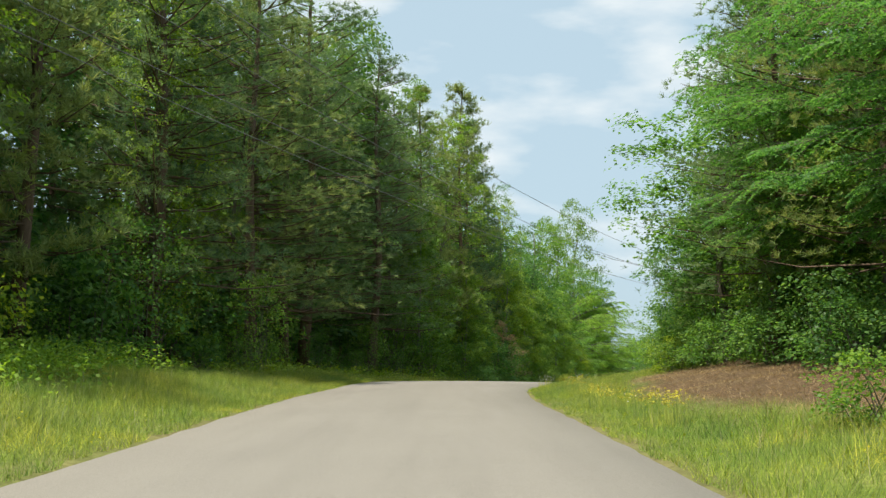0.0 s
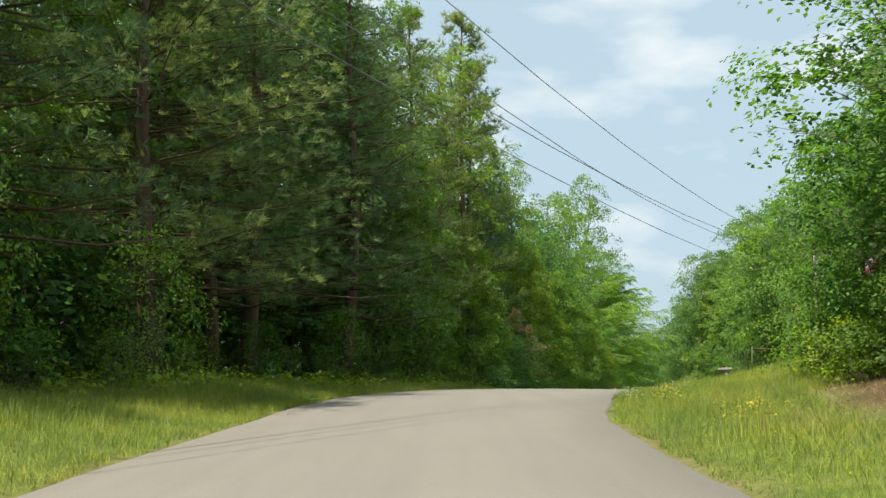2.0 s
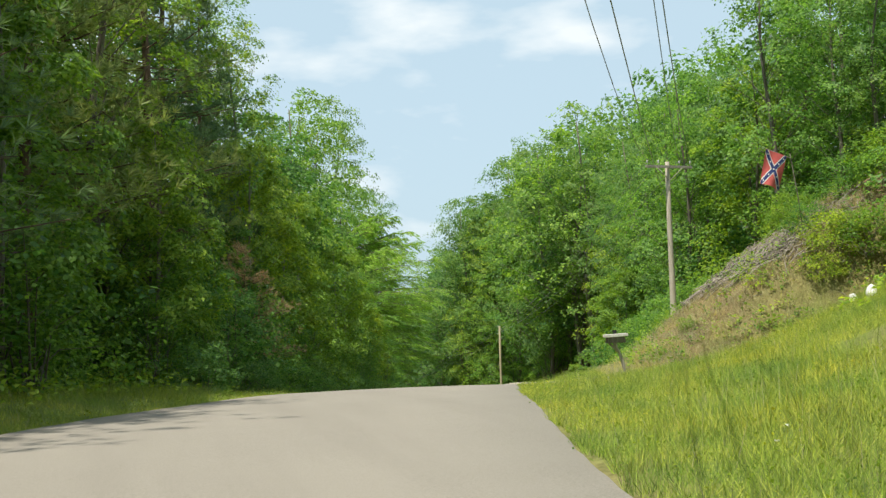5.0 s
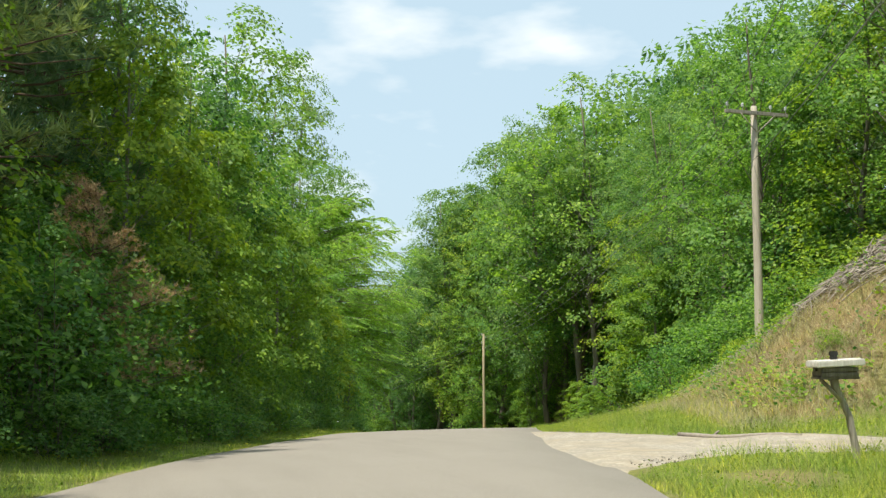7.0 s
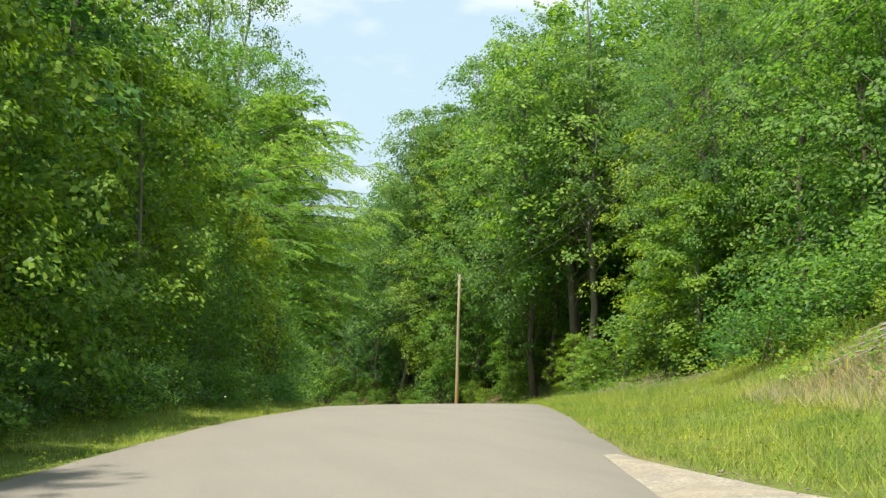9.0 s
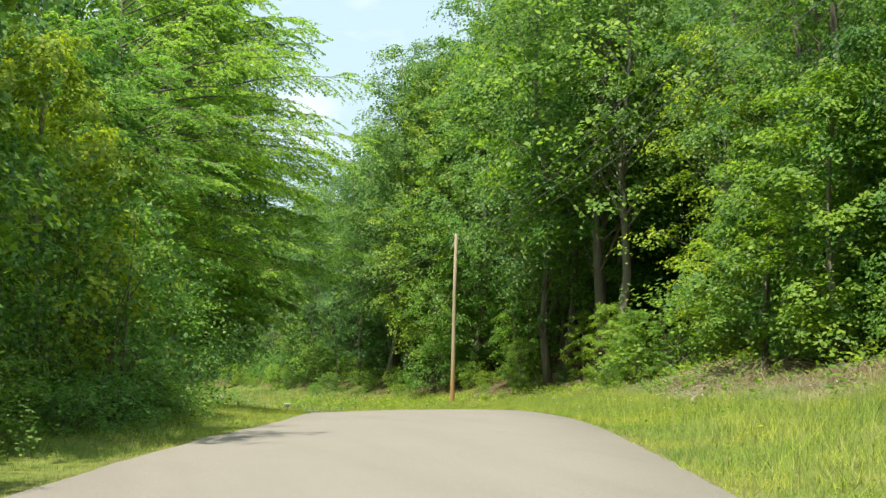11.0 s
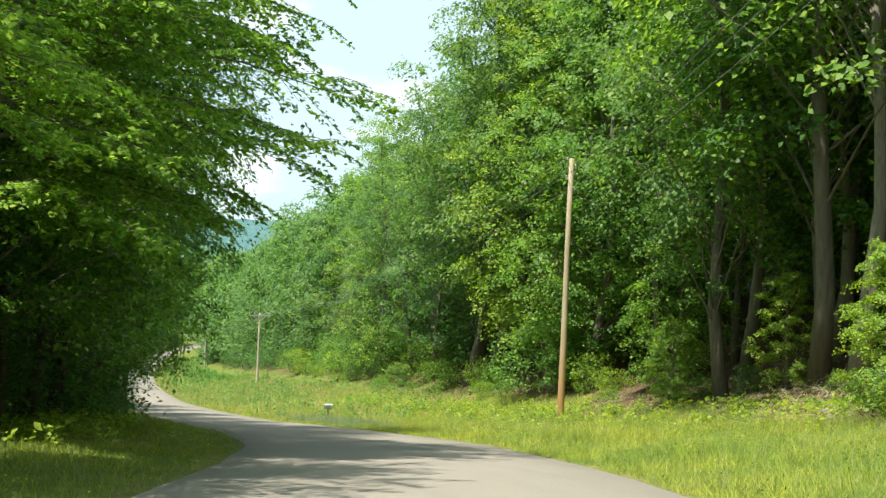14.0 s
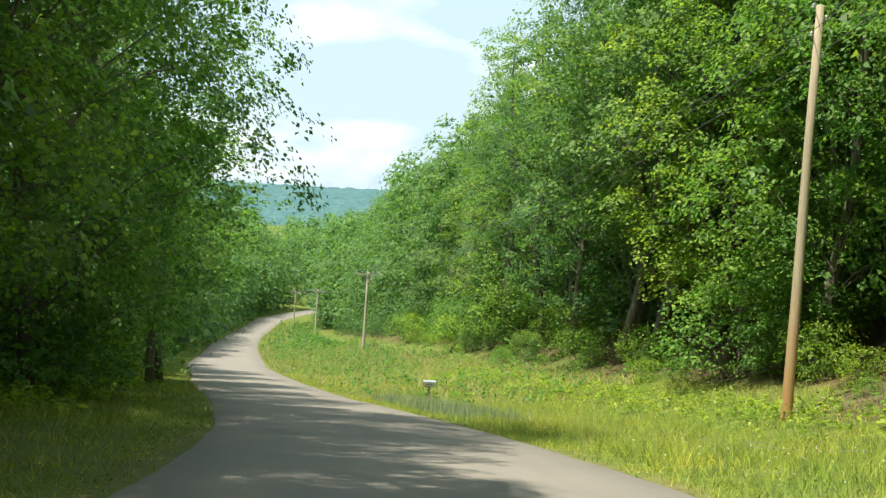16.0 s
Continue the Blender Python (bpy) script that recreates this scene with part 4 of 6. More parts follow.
def plant_chosen():
    """Trees that stand out by themselves."""
    big = Kind("hardwood_tree", hardwood(41, 24.0, 7.8, 0.12, 80, 9, 72, 0.108, 0.42, False, 0.05, 0.60), BARK, LEAF, "big green hardwood tree reaching its boughs over the road", "tree", GREEN)
    for x, y, size, turn, wide in ((16.9, 150.0, 0.98, 2.9, 0.96), (17.6, 160.0, 1.0, 4.1, 0.92), (17.9, 171.0, 1.0, 2.2, 0.88), (17.4, 181.0, 0.95, 0.9, 0.9)):
        big.plant(x, y, size, turn, wide)
    layered = Kind("hardwood_tree", bough_tree(47, 18.5, 8.8, 0.23, 46, 26, 68, 0.082), BARK, LEAF_SPRAY, "spreading hardwood tree with long layered boughs over the road", "tree", GREEN)
    for x, y, size, turn, wide in ((17.7, 145.5, 1.0, 0.05, 0.98), (15.6, 137.5, 0.86, -0.25, 0.95), (13.4, 131.0, 0.62, 0.2, 1.0), (17.5, 155.0, 0.95, -0.4, 0.78)):
        layered.plant(x, y, size, turn, wide)
    for x, y, size, turn in ((11.4, 22.5, 0.60, 3.2), (11.7, 30.0, 0.62, 2.9)):
        layered.plant(x, y, size, turn, 0.95, label="young hardwood tree with layered boughs over the shaded slope")
    for x, y, size, turn in ((14.0, 158.0, 1.35, 0.5), (12.5, 148.0, 1.2, 4.0), (40.6, 198.0, 1.27, 1.1), (42.8, 163.8, 1.33, 2.9)):
        TALL[2].plant(x, y, size, turn, 0.85)
    TALL[2].plant(18.0, 164.0, 1.55, 2.0, 0.72)
    for x, y, size, turn, wide in ((18.6, 189.0, 0.75, 0.3, 1.4), (17.2, 198.0, 0.8, 2.3, 1.35), (15.2, 208.0, 0.8, 4.0, 1.3), (13.6, 218.0, 0.9, 5.1, 1.2)):
        HARDWOODS[3].plant(x, y, size, turn, wide)
    HARDWOODS[2].plant(16.0, 133.8, 0.58, 0.5, 1.35)
    HARDWOODS[0].plant(16.9, 143.5, 0.46, 2.5, 1.3)
    HARDWOODS[4].plant(17.4, 152.5, 0.46, 1.5, 1.4)
    HARDWOODS[0].plant(18.0, 163.5, 0.50, 0.5, 1.5)
    tall = Kind("hardwood_tree", hardwood(43, 25.0, 5.0, 0.46, 42, 7, 56, 0.120, 0.2, stout=1.25), PALE_BARK, LEAF_DEEP, "tall hardwood tree with a straight pale bare trunk", "tree", GREEN)
    for x, y, size, turn in ((43.8, 155.6, 1.05, 0.0), (43.5, 142.5, 0.85, 2.0), (46.5, 149.0, 0.95, 3.4), (47.0, 163.0, 1.0, 5.0)):
        tall.plant(x, y, size, turn)
    broad = Kind("hardwood_tree", hardwood(45, 11.0, 3.6, 0.06, 36, 7, 62, 0.108, 0.5, False, 0.05, 0.95), BARK, LEAF, "young broad-leaved tree with large bright leaves in drooping layers", "tree", GREEN)
    for x, y, size, turn in ((37.6, 126.6, 0.80, 0.3), (36.6, 121.8, 0.95, 2.1), (41.0, 135.5, 0.70, 4.2), (44.0, 171.5, 0.8, 1.1), (43.0, 181.5, 0.7, 3.0), (10.6, 33.5, 0.7, 0.9), (10.4, 43.6, 0.72, 2.2), (11.0, 47.2, 0.62, 4.4)):
        broad.plant(x, y, size, turn, 1.05)
    maple = Kind("hardwood_tree", hardwood(49, 11.0, 3.0, 0.10, 34, 6, 62, 0.110, 0.35, False, 0.06, 0.78), PALE_BARK, LEAF_BRIGHT, "slender young tree with bright yellow-green leaves in layers", "tree", GREEN)
    for x, y, size, turn, wide in ((35.4, 127.4, 0.72, 0.3, 1.3), (34.6, 122.8, 0.78, 2.1, 1.3), (39.6, 136.3, 0.62, 4.2, 1.3), (38.8, 146.5, 0.42, 1.0, 1.1), (41.8, 150.8, 0.36, 2.0, 1.2), (43.6, 160.5, 0.42, 3.0, 1.1), (41.6, 166.5, 0.36, 5.0, 1.2), (37.6, 141.0, 0.34, 0.4, 1.3)):
        maple.plant(x, y, size, turn, wide)
    for y, size, turn, out in ((71.0, 0.9, 1.0, 8.0), (80.5, 0.8, 0.6, 7.6), (92.5, 1.0, 1.9, 7.5), (96.5, 0.75, 3.1, 7.2), (100.0, 0.95, 4.4, 7.7), (106.5, 0.8, 5.6, 7.3), (112.0, 0.9, 0.2, 7.6), (118.5, 0.7, 2.2, 7.4), (123.5, 0.6, 4.0, 7.4)):
        maple.plant(float(road_x(y)) - out, y, size, turn, 0.95)
    dying = Kind("pine_tree", pine(19, 8.0, 2.7, 0.28, 10, 17, 15, 0.24, 0.010), PINE_BARK, DEAD_NEEDLE, "small dying pine with brown needles and bare twigs", "tree", "roadside pines")
    dying.plant(4.7, 87.1, 0.66, 0.7)
    # young trees in layers along the shaded side
    for y, size, turn, out in ((82.0, 0.55, 0.3, 8.2), (87.0, 0.48, 2.0, 7.8), (91.0, 0.62, 4.1, 8.6), (96.0, 0.50, 1.2, 7.9), (100.5, 0.66, 3.3, 8.8), (105.0, 0.52, 5.0, 8.0), (110.0, 0.60, 0.9, 8.6), (115.5, 0.55, 2.6, 8.4), (120.0, 0.50, 4.6, 8.2)):
        broad.plant(float(road_x(y)) - out, y, size, turn, 1.15)
    HARDWOODS[3].plant(9.8, 39.5, 0.62, 2.0, 1.5)
    THICKET.plant(9.2, 44.9, 0.78, 0.5, 1.0)
    SHRUBS[1].plant(8.9, 43.8, 0.75, 2.5, 0.9)
    for x, y, size, turn in ((-10.4, 41.0, 0.72, 0.8), (-9.6, 52.0, 0.74, 2.8), (4.8, 97.0, 0.74, 1.9)):
        TALL[1].plant(x, y, size, turn, 0.8)
    # young trees among the pines near the start
    for k, x, y, size, turn in ((0, 11.0, 38.0, 0.62, 0.0), (1, 12.0, 43.5, 0.55, 1.0), (0, 11.2, 28.0, 0.6, 4.0), (4, 11.2, 22.0, 0.6, 3.0), (0, 11.6, 33.0, 0.6, 2.0), (1, 14.5, 30.0, 0.7, 5.0), (1, 15.0, 39.0, 0.75, 0.6), (0, 14.0, 24.0, 0.75, 2.6)):
        HARDWOODS[k].plant(x, y, size, turn, 1.25)
    for x, y, size, turn in ((9.9, 33.5, 0.84, 0.0), (11.0, 39.0, 0.72, 1.0), (10.6, 26.5, 0.85, 2.0), (13.5, 37.0, 0.9, 3.0), (12.5, 20.0, 0.9, 4.0)):
        NEAR_PINE.plant(x, y, size, turn, 1.2)
    NEAR_PINE.plant(12.4, 45.0, 0.84, 5.0, 1.3)
    NEAR_PINE.plant(12.6, 42.0, 0.86, 2.6, 1.4)
    for k, x, y, size in ((0, 9.3, 17.5, 0.55), (2, 9.6, 20.8, 0.5), (0, 8.9, 24.0, 0.5), (2, 9.4, 27.0, 0.55), (0, 9.0, 30.4, 0.5), (2, 9.5, 33.6, 0.5), (0, 9.0, 36.6, 0.5), (2, 8.9, 39.4, 0.45)):
        SHRUBS[k].plant(x, y, size, 1.7 * y, 1.3)
    SHRUBS[1].plant(31.3, 190.6, 0.36, 1.0, 0.8)
    for x, y, size, turn in ((27.9, 86.0, 0.75, 0.4), (27.2, 85.4, 0.5, 2.0), (29.4, 85.4, 0.8, 3.1), (31.0, 84.8, 0.9, 5.0), (30.2, 83.0, 0.6, 1.1)):
        SHRUBS[1].plant(x, y, size, turn, 1.1)
    for x, y, size, turn in ((5.9, 15.6, 0.46, 0.0), (7.0, 14.4, 0.55, 1.5), (8.6, 41.5, 0.6, 4.0), (10.2, 46.8, 0.5, 1.0)):
        SHRUBS[1].plant(x, y, size, turn, 1.2)


plant_chosen()


def woodland():
    """The woods behind the first rows and along the far road, and the wood that closes the place behind the start."""
    rng = np.random.default_rng(77)
    lo = [hardwood(s, 16.0, 4.2, 0.10, 24, 4, 6, 0.68, 0.25, True) for s in (31, 32)]
    hi = [hardwood(s, 25.0, 5.4, 0.12, 30, 5, 8, 0.64, 0.25, True) for s in (34, 35)]
    lo_near = [hardwood(s, 16.0, 4.2, 0.10, 26, 5, 16, 0.36, 0.25, True) for s in (31, 32)]
    hi_near = [hardwood(s, 25.0, 5.4, 0.12, 34, 6, 17, 0.36, 0.25, True) for s in (34, 35)]
    parts_v, parts_f, stems = [], [], []
    count = 0

    def add(x, y, tall, coarse=False, near=False):
        nonlocal count
        (tv, tf), (lv, lf) = ((hi_near if near else hi) if tall > 19 and not coarse else (lo_near if near else lo))[int(rng.integers(2))]
        a, s = rng.random() * 6.283, tall / (25.0 if tall > 19 and not coarse else 16.0)
        rot = np.array([[math.cos(a), -math.sin(a), 0], [math.sin(a), math.cos(a), 0], [0, 0, 1]]) * s
        at = np.array([x, y, (-43.0 if coarse else land(x, y)) - 0.2])
        parts_v.append(lv @ rot.T + at)
        parts_f.append(lf + count)
        count += len(lv)
        z0 = float(at[2])
        stems.append(tube_arrays([(x, y, z0), (x, y, z0 + tall * 0.5), (x + 0.2, y, z0 + tall * 0.85)], [0.16, 0.11, 0.04], 5, False))

    for side in (-1, 1):
        for y in np.arange(16.0, 300.0, 5.8):
            line = tree_line_left(y) if side < 0 else tree_line_right(y)
            for row in range(2):
                d = line + 11.5 + row * 5.5 + rng.uniform(-1.5, 1.5) + (9.0 if side > 0 and y < 52 else 0.0)
                yy = y + rng.uniform(-2, 2)
                if side < 0 and row == 1 and 115 < y < 230:
                    continue
                add(float(road_x(yy)) + side * d, yy, (tree_height(side, yy, 1) if yy < 262 else 17.0) * rng.uniform(0.85, 1.15) * (1.0 + (0.05 * row if side < 0 else 0.10 * row)), False, yy < 230 or side > 0)
        for y in np.arange(262.0, 470.0, 5.0):
            for row in range(2):
                d = (float(np.interp(y, (262, 350, 405, 470), (23.5, 21.5, 16.0, 15.0))) if side > 0 else 8) + row * 6 + rng.uniform(-1.5, 1.5)
                add(float(road_x(y)) + side * d, y, (23.0 if side > 0 else 19.0) * rng.uniform(0.8, 1.15), False, side > 0 and y < 350)
    # the far end, where the road bends away
    for k in range(190):
        x, y = rng.uniform(-70, 90), rng.uniform(474, 560)
        if abs(x - float(road_x(y))) > 8:
            add(x, y, rng.uniform(18, 25))
    for k in range(150):
        add(rng.uniform(-190, 260), rng.uniform(620, 1050), rng.uniform(17.0, 18.9) * 1.6, True)
    for k in range(40):   # behind the start
        x, y = rng.uniform(-40, 40), rng.uniform(-58, -30)
        add(x, y, rng.uniform(13, 18))
    v, f = np.concatenate(parts_v), np.concatenate(parts_f)
    top = empty("woodland", Matrix.Identity(4), "dense green mixed woods filling the slopes behind the roadside trees", "woods", "", "stuff")
    part("foliage", mesh_fast("foliage", v, f, LEAF_DEEP), None, top)
    tv, tf = join_arrays(stems)
    part("stems", mesh_of("stems", tv, tf, BARK), None, top)


woodland()


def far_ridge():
    """The wooded ridge across the valley, with distance haze in its colour."""
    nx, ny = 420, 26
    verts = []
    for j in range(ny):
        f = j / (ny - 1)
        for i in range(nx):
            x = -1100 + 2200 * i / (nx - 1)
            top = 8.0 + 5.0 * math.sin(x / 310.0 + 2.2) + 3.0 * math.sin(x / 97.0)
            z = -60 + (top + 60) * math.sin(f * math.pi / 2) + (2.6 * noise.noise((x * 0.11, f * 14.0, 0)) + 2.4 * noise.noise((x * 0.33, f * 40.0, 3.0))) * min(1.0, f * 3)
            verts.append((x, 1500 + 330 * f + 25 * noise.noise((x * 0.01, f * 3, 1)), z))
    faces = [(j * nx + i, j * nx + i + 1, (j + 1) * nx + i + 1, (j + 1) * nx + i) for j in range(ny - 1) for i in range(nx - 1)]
    n = Nodes("hazed_distant_woods")
    # the air's haze is put into these blue-green woodland tones
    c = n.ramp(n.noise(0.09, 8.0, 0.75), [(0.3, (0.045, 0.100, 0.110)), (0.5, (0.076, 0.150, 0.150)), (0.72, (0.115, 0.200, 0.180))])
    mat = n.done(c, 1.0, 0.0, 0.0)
    tagged(new("backdrop", mesh_of("backdrop", verts, faces, mat)), "far wooded ridge across the valley, coloured blue-green with haze", "hill", "", "structure")


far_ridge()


# ---- poles and wires ----
def lathe(profile, sides=10):
    """A turned shape from (radius, height) pairs."""
    verts, faces = [], []
    for r, z in profile:
        verts += [(r * math.cos(6.28319 * k / sides), r * math.sin(6.28319 * k / sides), z) for k in range(sides)]
    for i in range(len(profile) - 1):
        faces += [(i * sides + k, i * sides + (k + 1) % sides, (i + 1) * sides + (k + 1) % sides, (i + 1) * sides + k) for k in range(sides)]
    faces.append(tuple(reversed(range(sides))))
    faces.append(tuple((len(profile) - 1) * sides + k for k in range(sides)))
    return verts, faces


INSULATOR = mesh_of("insulator", *lathe([(0.012, -0.10), (0.012, 0.02), (0.05, 0.03), (0.058, 0.06), (0.036, 0.085), (0.05, 0.10), (0.05, 0.13), (0.03, 0.16), (0.018, 0.17)]), PORCELAIN)
ARM = 2.75


def utility_pole(x, y, top, arm_turn, lean, label, wood=POLE_WOOD, drops=(0.12, 0.45, 0.95, 1.5)):
    """A tapered pole with bolts and steps of its wood, and a crossarm with braces and insulators where it has one."""
    foot = land(x, y)
    h = top - foot
    ob = empty("utility_pole", Matrix.Translation((x, y, foot)) @ Matrix.Rotation(lean, 4, "Y"), label, "utility pole", "poles along the road")
    rings = [(0, 0, -0.6), (0, 0, 0.0), (0.01, 0, h * 0.3), (-0.01, 0.01, h * 0.65), (0, 0, h - 0.02), (0, 0, h)]
    part("shaft", mesh_of("shaft", *tube_arrays(rings, [0.175, 0.17, 0.152, 0.13, 0.112, 0.095], 14), wood), None, ob)
    part("ground_wire", mesh_of("ground_wire", *tube_arrays([(0.16, 0.06, 0.1), (0.145, 0.055, h * 0.4), (0.11, 0.045, h * 0.92)], [0.012] * 3, 5), DARK_METAL), None, ob)
    spots = []
    if arm_turn is not None:
        turn = Matrix.Rotation(arm_turn, 4, "Z")
        z = h - 0.28
        part("crossarm", box_bm(ARM, 0.10, 0.13, 0, -0.16, z, 0.012, turn), GREY_WOOD, ob, "weathered grey timber crossarm")
        for s in (-1, 1):
            br = tube_arrays([(s * 0.75, -0.22, z - 0.05), (s * 0.04, -0.17, z - 0.68)], [0.018, 0.018], 6)
            me = mesh_of("brace", *br, GREY_WOOD)
            me.transform(turn)
            part("brace", me, None, ob)
        bolt = mesh_of("bolt", *tube_arrays([(0, -0.24, z), (0, 0.14, z)], [0.018, 0.018], 6), DARK_METAL)
        bolt.transform(turn)
        part("bolt", bolt, None, ob)
        for ax in (-1.28, -0.62, 0.62, 1.28):
            p = turn @ Vector((ax, -0.16, z + 0.16))
            part("insulator", INSULATOR, None, ob, "", Matrix.Translation(p))
            spots.append(ob.matrix_basis @ (p + Vector((0, 0, 0.16))))
    else:
        for k, drop in enumerate(drops):
            sx, z = (-1, 1)[k % 2], h - drop
            p = Vector((sx * 0.20, 0, z))
            part("bracket", mesh_of("bracket", *tube_arrays([(sx * 0.06, 0, z - 0.08), (sx * 0.20, 0, z - 0.08)], [0.015, 0.015], 6), DARK_METAL), None, ob)
            part("insulator", INSULATOR, None, ob, "", Matrix.Translation(p))
            spots.append(ob.matrix_basis @ (p + Vector((0, 0, 0.16))))
    return spots


def wire(a, b, sag, thick=0.011):
    cu = bpy.data.curves.new("power_line", "CURVE")
    cu.dimensions, cu.bevel_depth, cu.bevel_resolution = "3D", thick, 1
    sp = cu.splines.new("POLY")
    n = 18
    sp.points.add(n - 1)
    for i in range(n):
        f = i / (n - 1)
        p = Vector(a).lerp(Vector(b), f) - Vector((0, 0, 4 * sag * f * (1 - f)))
        sp.points[i].co = (*p, 1)
    cu.materials.append(CABLE)
    tagged(new("power_line", cu), "thin dark overhead power line strung between poles", "power line", "overhead lines")


pole_a = utility_pole(-25.6, -10.0, 18.8, None, 0.0, "tall wooden utility pole among the trees", drops=(0.75, 0.35, 4.95, 6.6))
pole_b = utility_pole(26.9, 98.9, 9.85, radians(8), 0.0, "weathered grey utility pole with crossarm above the grassy bank")
pole_c = utility_pole(39.40, 174.0, 1.43, None, 0.0005, "tall bare wooden pole, orange-brown at its foot, in the grass", NEW_POLE_WOOD)
pole_d = utility_pole(29.0, 266.2, -12.9, radians(-5), 0.0, "distant wooden utility pole with crossarm on the verge")
pole_e = utility_pole(22.2, 346.9, -21.6, radians(-8), 0.0, "distant wooden utility pole with crossarm on the verge")
pole_f = utility_pole(16.0, 406.5, -27.0, radians(-8), 0.0, "distant wooden utility pole with crossarm on the verge")
low_b = Vector((26.75, 98.8, 7.85))   # a cable on the pole's side, below the crossarm
for a, b, sag in ((0, pole_b[0], 5.4), (1, pole_b[2], 4.88), (2, pole_b[3], 4.45), (3, low_b, 3.1)):
    wire(pole_a[a], b, sag)
for k in range(4):
    wire(pole_b[k], pole_c[k], 1.3)
    wire(pole_c[k], pole_d[k], 1.6)
    wire(pole_d[k], pole_e[k], 1.4)
    wire(pole_e[k], pole_f[k], 0.9)


# ---- mailboxes, flag, gate ----
def wooden_mailbox(x, y):
    g = land(x, y) + 0.31
    ob = empty("mailbox", Matrix.Translation((x, y, g)) @ Matrix.Rotation(radians(-6), 4, "Z"), "grey weathered wooden mailbox on a crooked branch post", "mailbox")
    part("post", mesh_of("post", *tube_arrays([(0.31, 0, -0.6), (0.27, 0, -0.25), (0.22, 0, 0.05), (0.17, 0.0, 0.30), (0.08, 0.01, 0.52), (0.0, 0, 0.66), (-0.03, 0, 0.80)], [0.054, 0.052, 0.048, 0.045, 0.042, 0.05, 0.06], 9), GREY_WOOD), None, ob, "crooked bare branch post")
    part("brace", mesh_of("brace", *tube_arrays([(0.08, 0.0, 0.5), (-0.20, 0, 0.77)], [0.03, 0.026], 6), GREY_WOOD), None, ob)
    # the box below the roof has its shade painted into the wood
    part("tray", box_bm(0.54, 0.262, 0.03, 0, 0, 0.795, 0.006), SHADED_WOOD, ob)
    for side in (-1, 1):
        part("side_board", box_bm(0.51, 0.020, 0.058, 0, side * 0.125, 0.840, 0.006), SHADED_WOOD, ob)
        part("side_board", box_bm(0.49, 0.022, 0.056, 0.006, side * 0.124, 0.904, 0.006), SHADED_WOOD, ob)
    part("back_board", box_bm(0.022, 0.226, 0.125, 0.238, 0, 0.874, 0.004), SHADED_WOOD, ob)
    door = part("door", box_bm(0.02, 0.222, 0.12, -0.243, 0, 0.874, 0.004), SHADED_WOOD, ob)
    part("knob", mesh_of("knob", *tube_arrays([(-0.253, 0, 0.90), (-0.278, 0, 0.90)], [0.012, 0.016], 8), DARK_METAL), None, door)
    tilt = Matrix.Translation((0, 0, 0.985)) @ Matrix.Rotation(radians(-2.5), 4, "Y")
    for k, (long, y) in enumerate(((0.66, -0.115), (0.69, 0.0), (0.67, 0.115))):
        part("roof_board", box_bm(long, 0.112, 0.085, 0.006 * k, y, 0.004 * (k == 1), 0.012, tilt), BLEACHED_WOOD, ob, "bleached grey roof plank")
    part("bracket", box_bm(0.10, 0.05, 0.05, -0.02, 0, 1.050, 0.012), DARK_METAL, ob)
    part("flag_arm", box_bm(0.13, 0.03, 0.07, -0.02, 0, 1.105, 0.015), DARK_METAL, ob)


def steel_mailbox(x, y):
    g = land(x, y) - 0.2   # its post is sunk deep
    ob = empty("mailbox", Matrix.Translation((x, y, g)) @ Matrix.Rotation(radians(4), 4, "Z"), "rounded galvanised steel mailbox on a post in tall weeds", "mailbox")
    part("post", box_bm(0.09, 0.09, 1.10, 0, 0, 0.50, 0.008), GREY_WOOD, ob, "grey timber post")
    part("tray", box_bm(0.46, 0.17, 0.025, 0, 0, 1.063, 0.004), GREY_WOOD, ob)
    prof = [(0.095, 0.0), (0.095, 0.16)] + [(0.095 * math.cos(a), 0.16 + 0.095 * math.sin(a)) for a in np.linspace(0.25, math.pi - 0.25, 8)] + [(-0.095, 0.16), (-0.095, 0.0)]
    n = len(prof)
    verts = [(sx * 0.26, u, 1.08 + v) for sx in (-1, 1) for u, v in prof]
    faces = [(i, i + 1, n + i + 1, n + i) for i in range(n - 1)] + [(n - 1, 0, n, 2 * n - 1), tuple(range(n, 2 * n))]
    part("body", mesh_of("body", verts, faces, GALVANISED, False), None, ob)
    dv = [(-0.262 - 0.018 * k, 1.04 * u, 1.078 + 1.03 * v) for k in (0, 1) for u, v in prof]
    df = [tuple(range(n)), tuple(reversed(range(n, 2 * n)))] + [(i, i + 1, n + i + 1, n + i) for i in range(n - 1)]
    part("door", mesh_of("door", dv, df, GALVANISED, False), None, ob)
    for k in range(4):   # unreadable marks
        part("mark", box_bm(0.045, 0.003, 0.06, -0.13 + 0.075 * k, -0.0965, 1.16), DARK_METAL, ob)
    part("signal_flag", box_bm(0.16, 0.006, 0.04, 0.10, 0.101, 1.22, 0.002), FLAG_RED, ob, "small red signal flag")


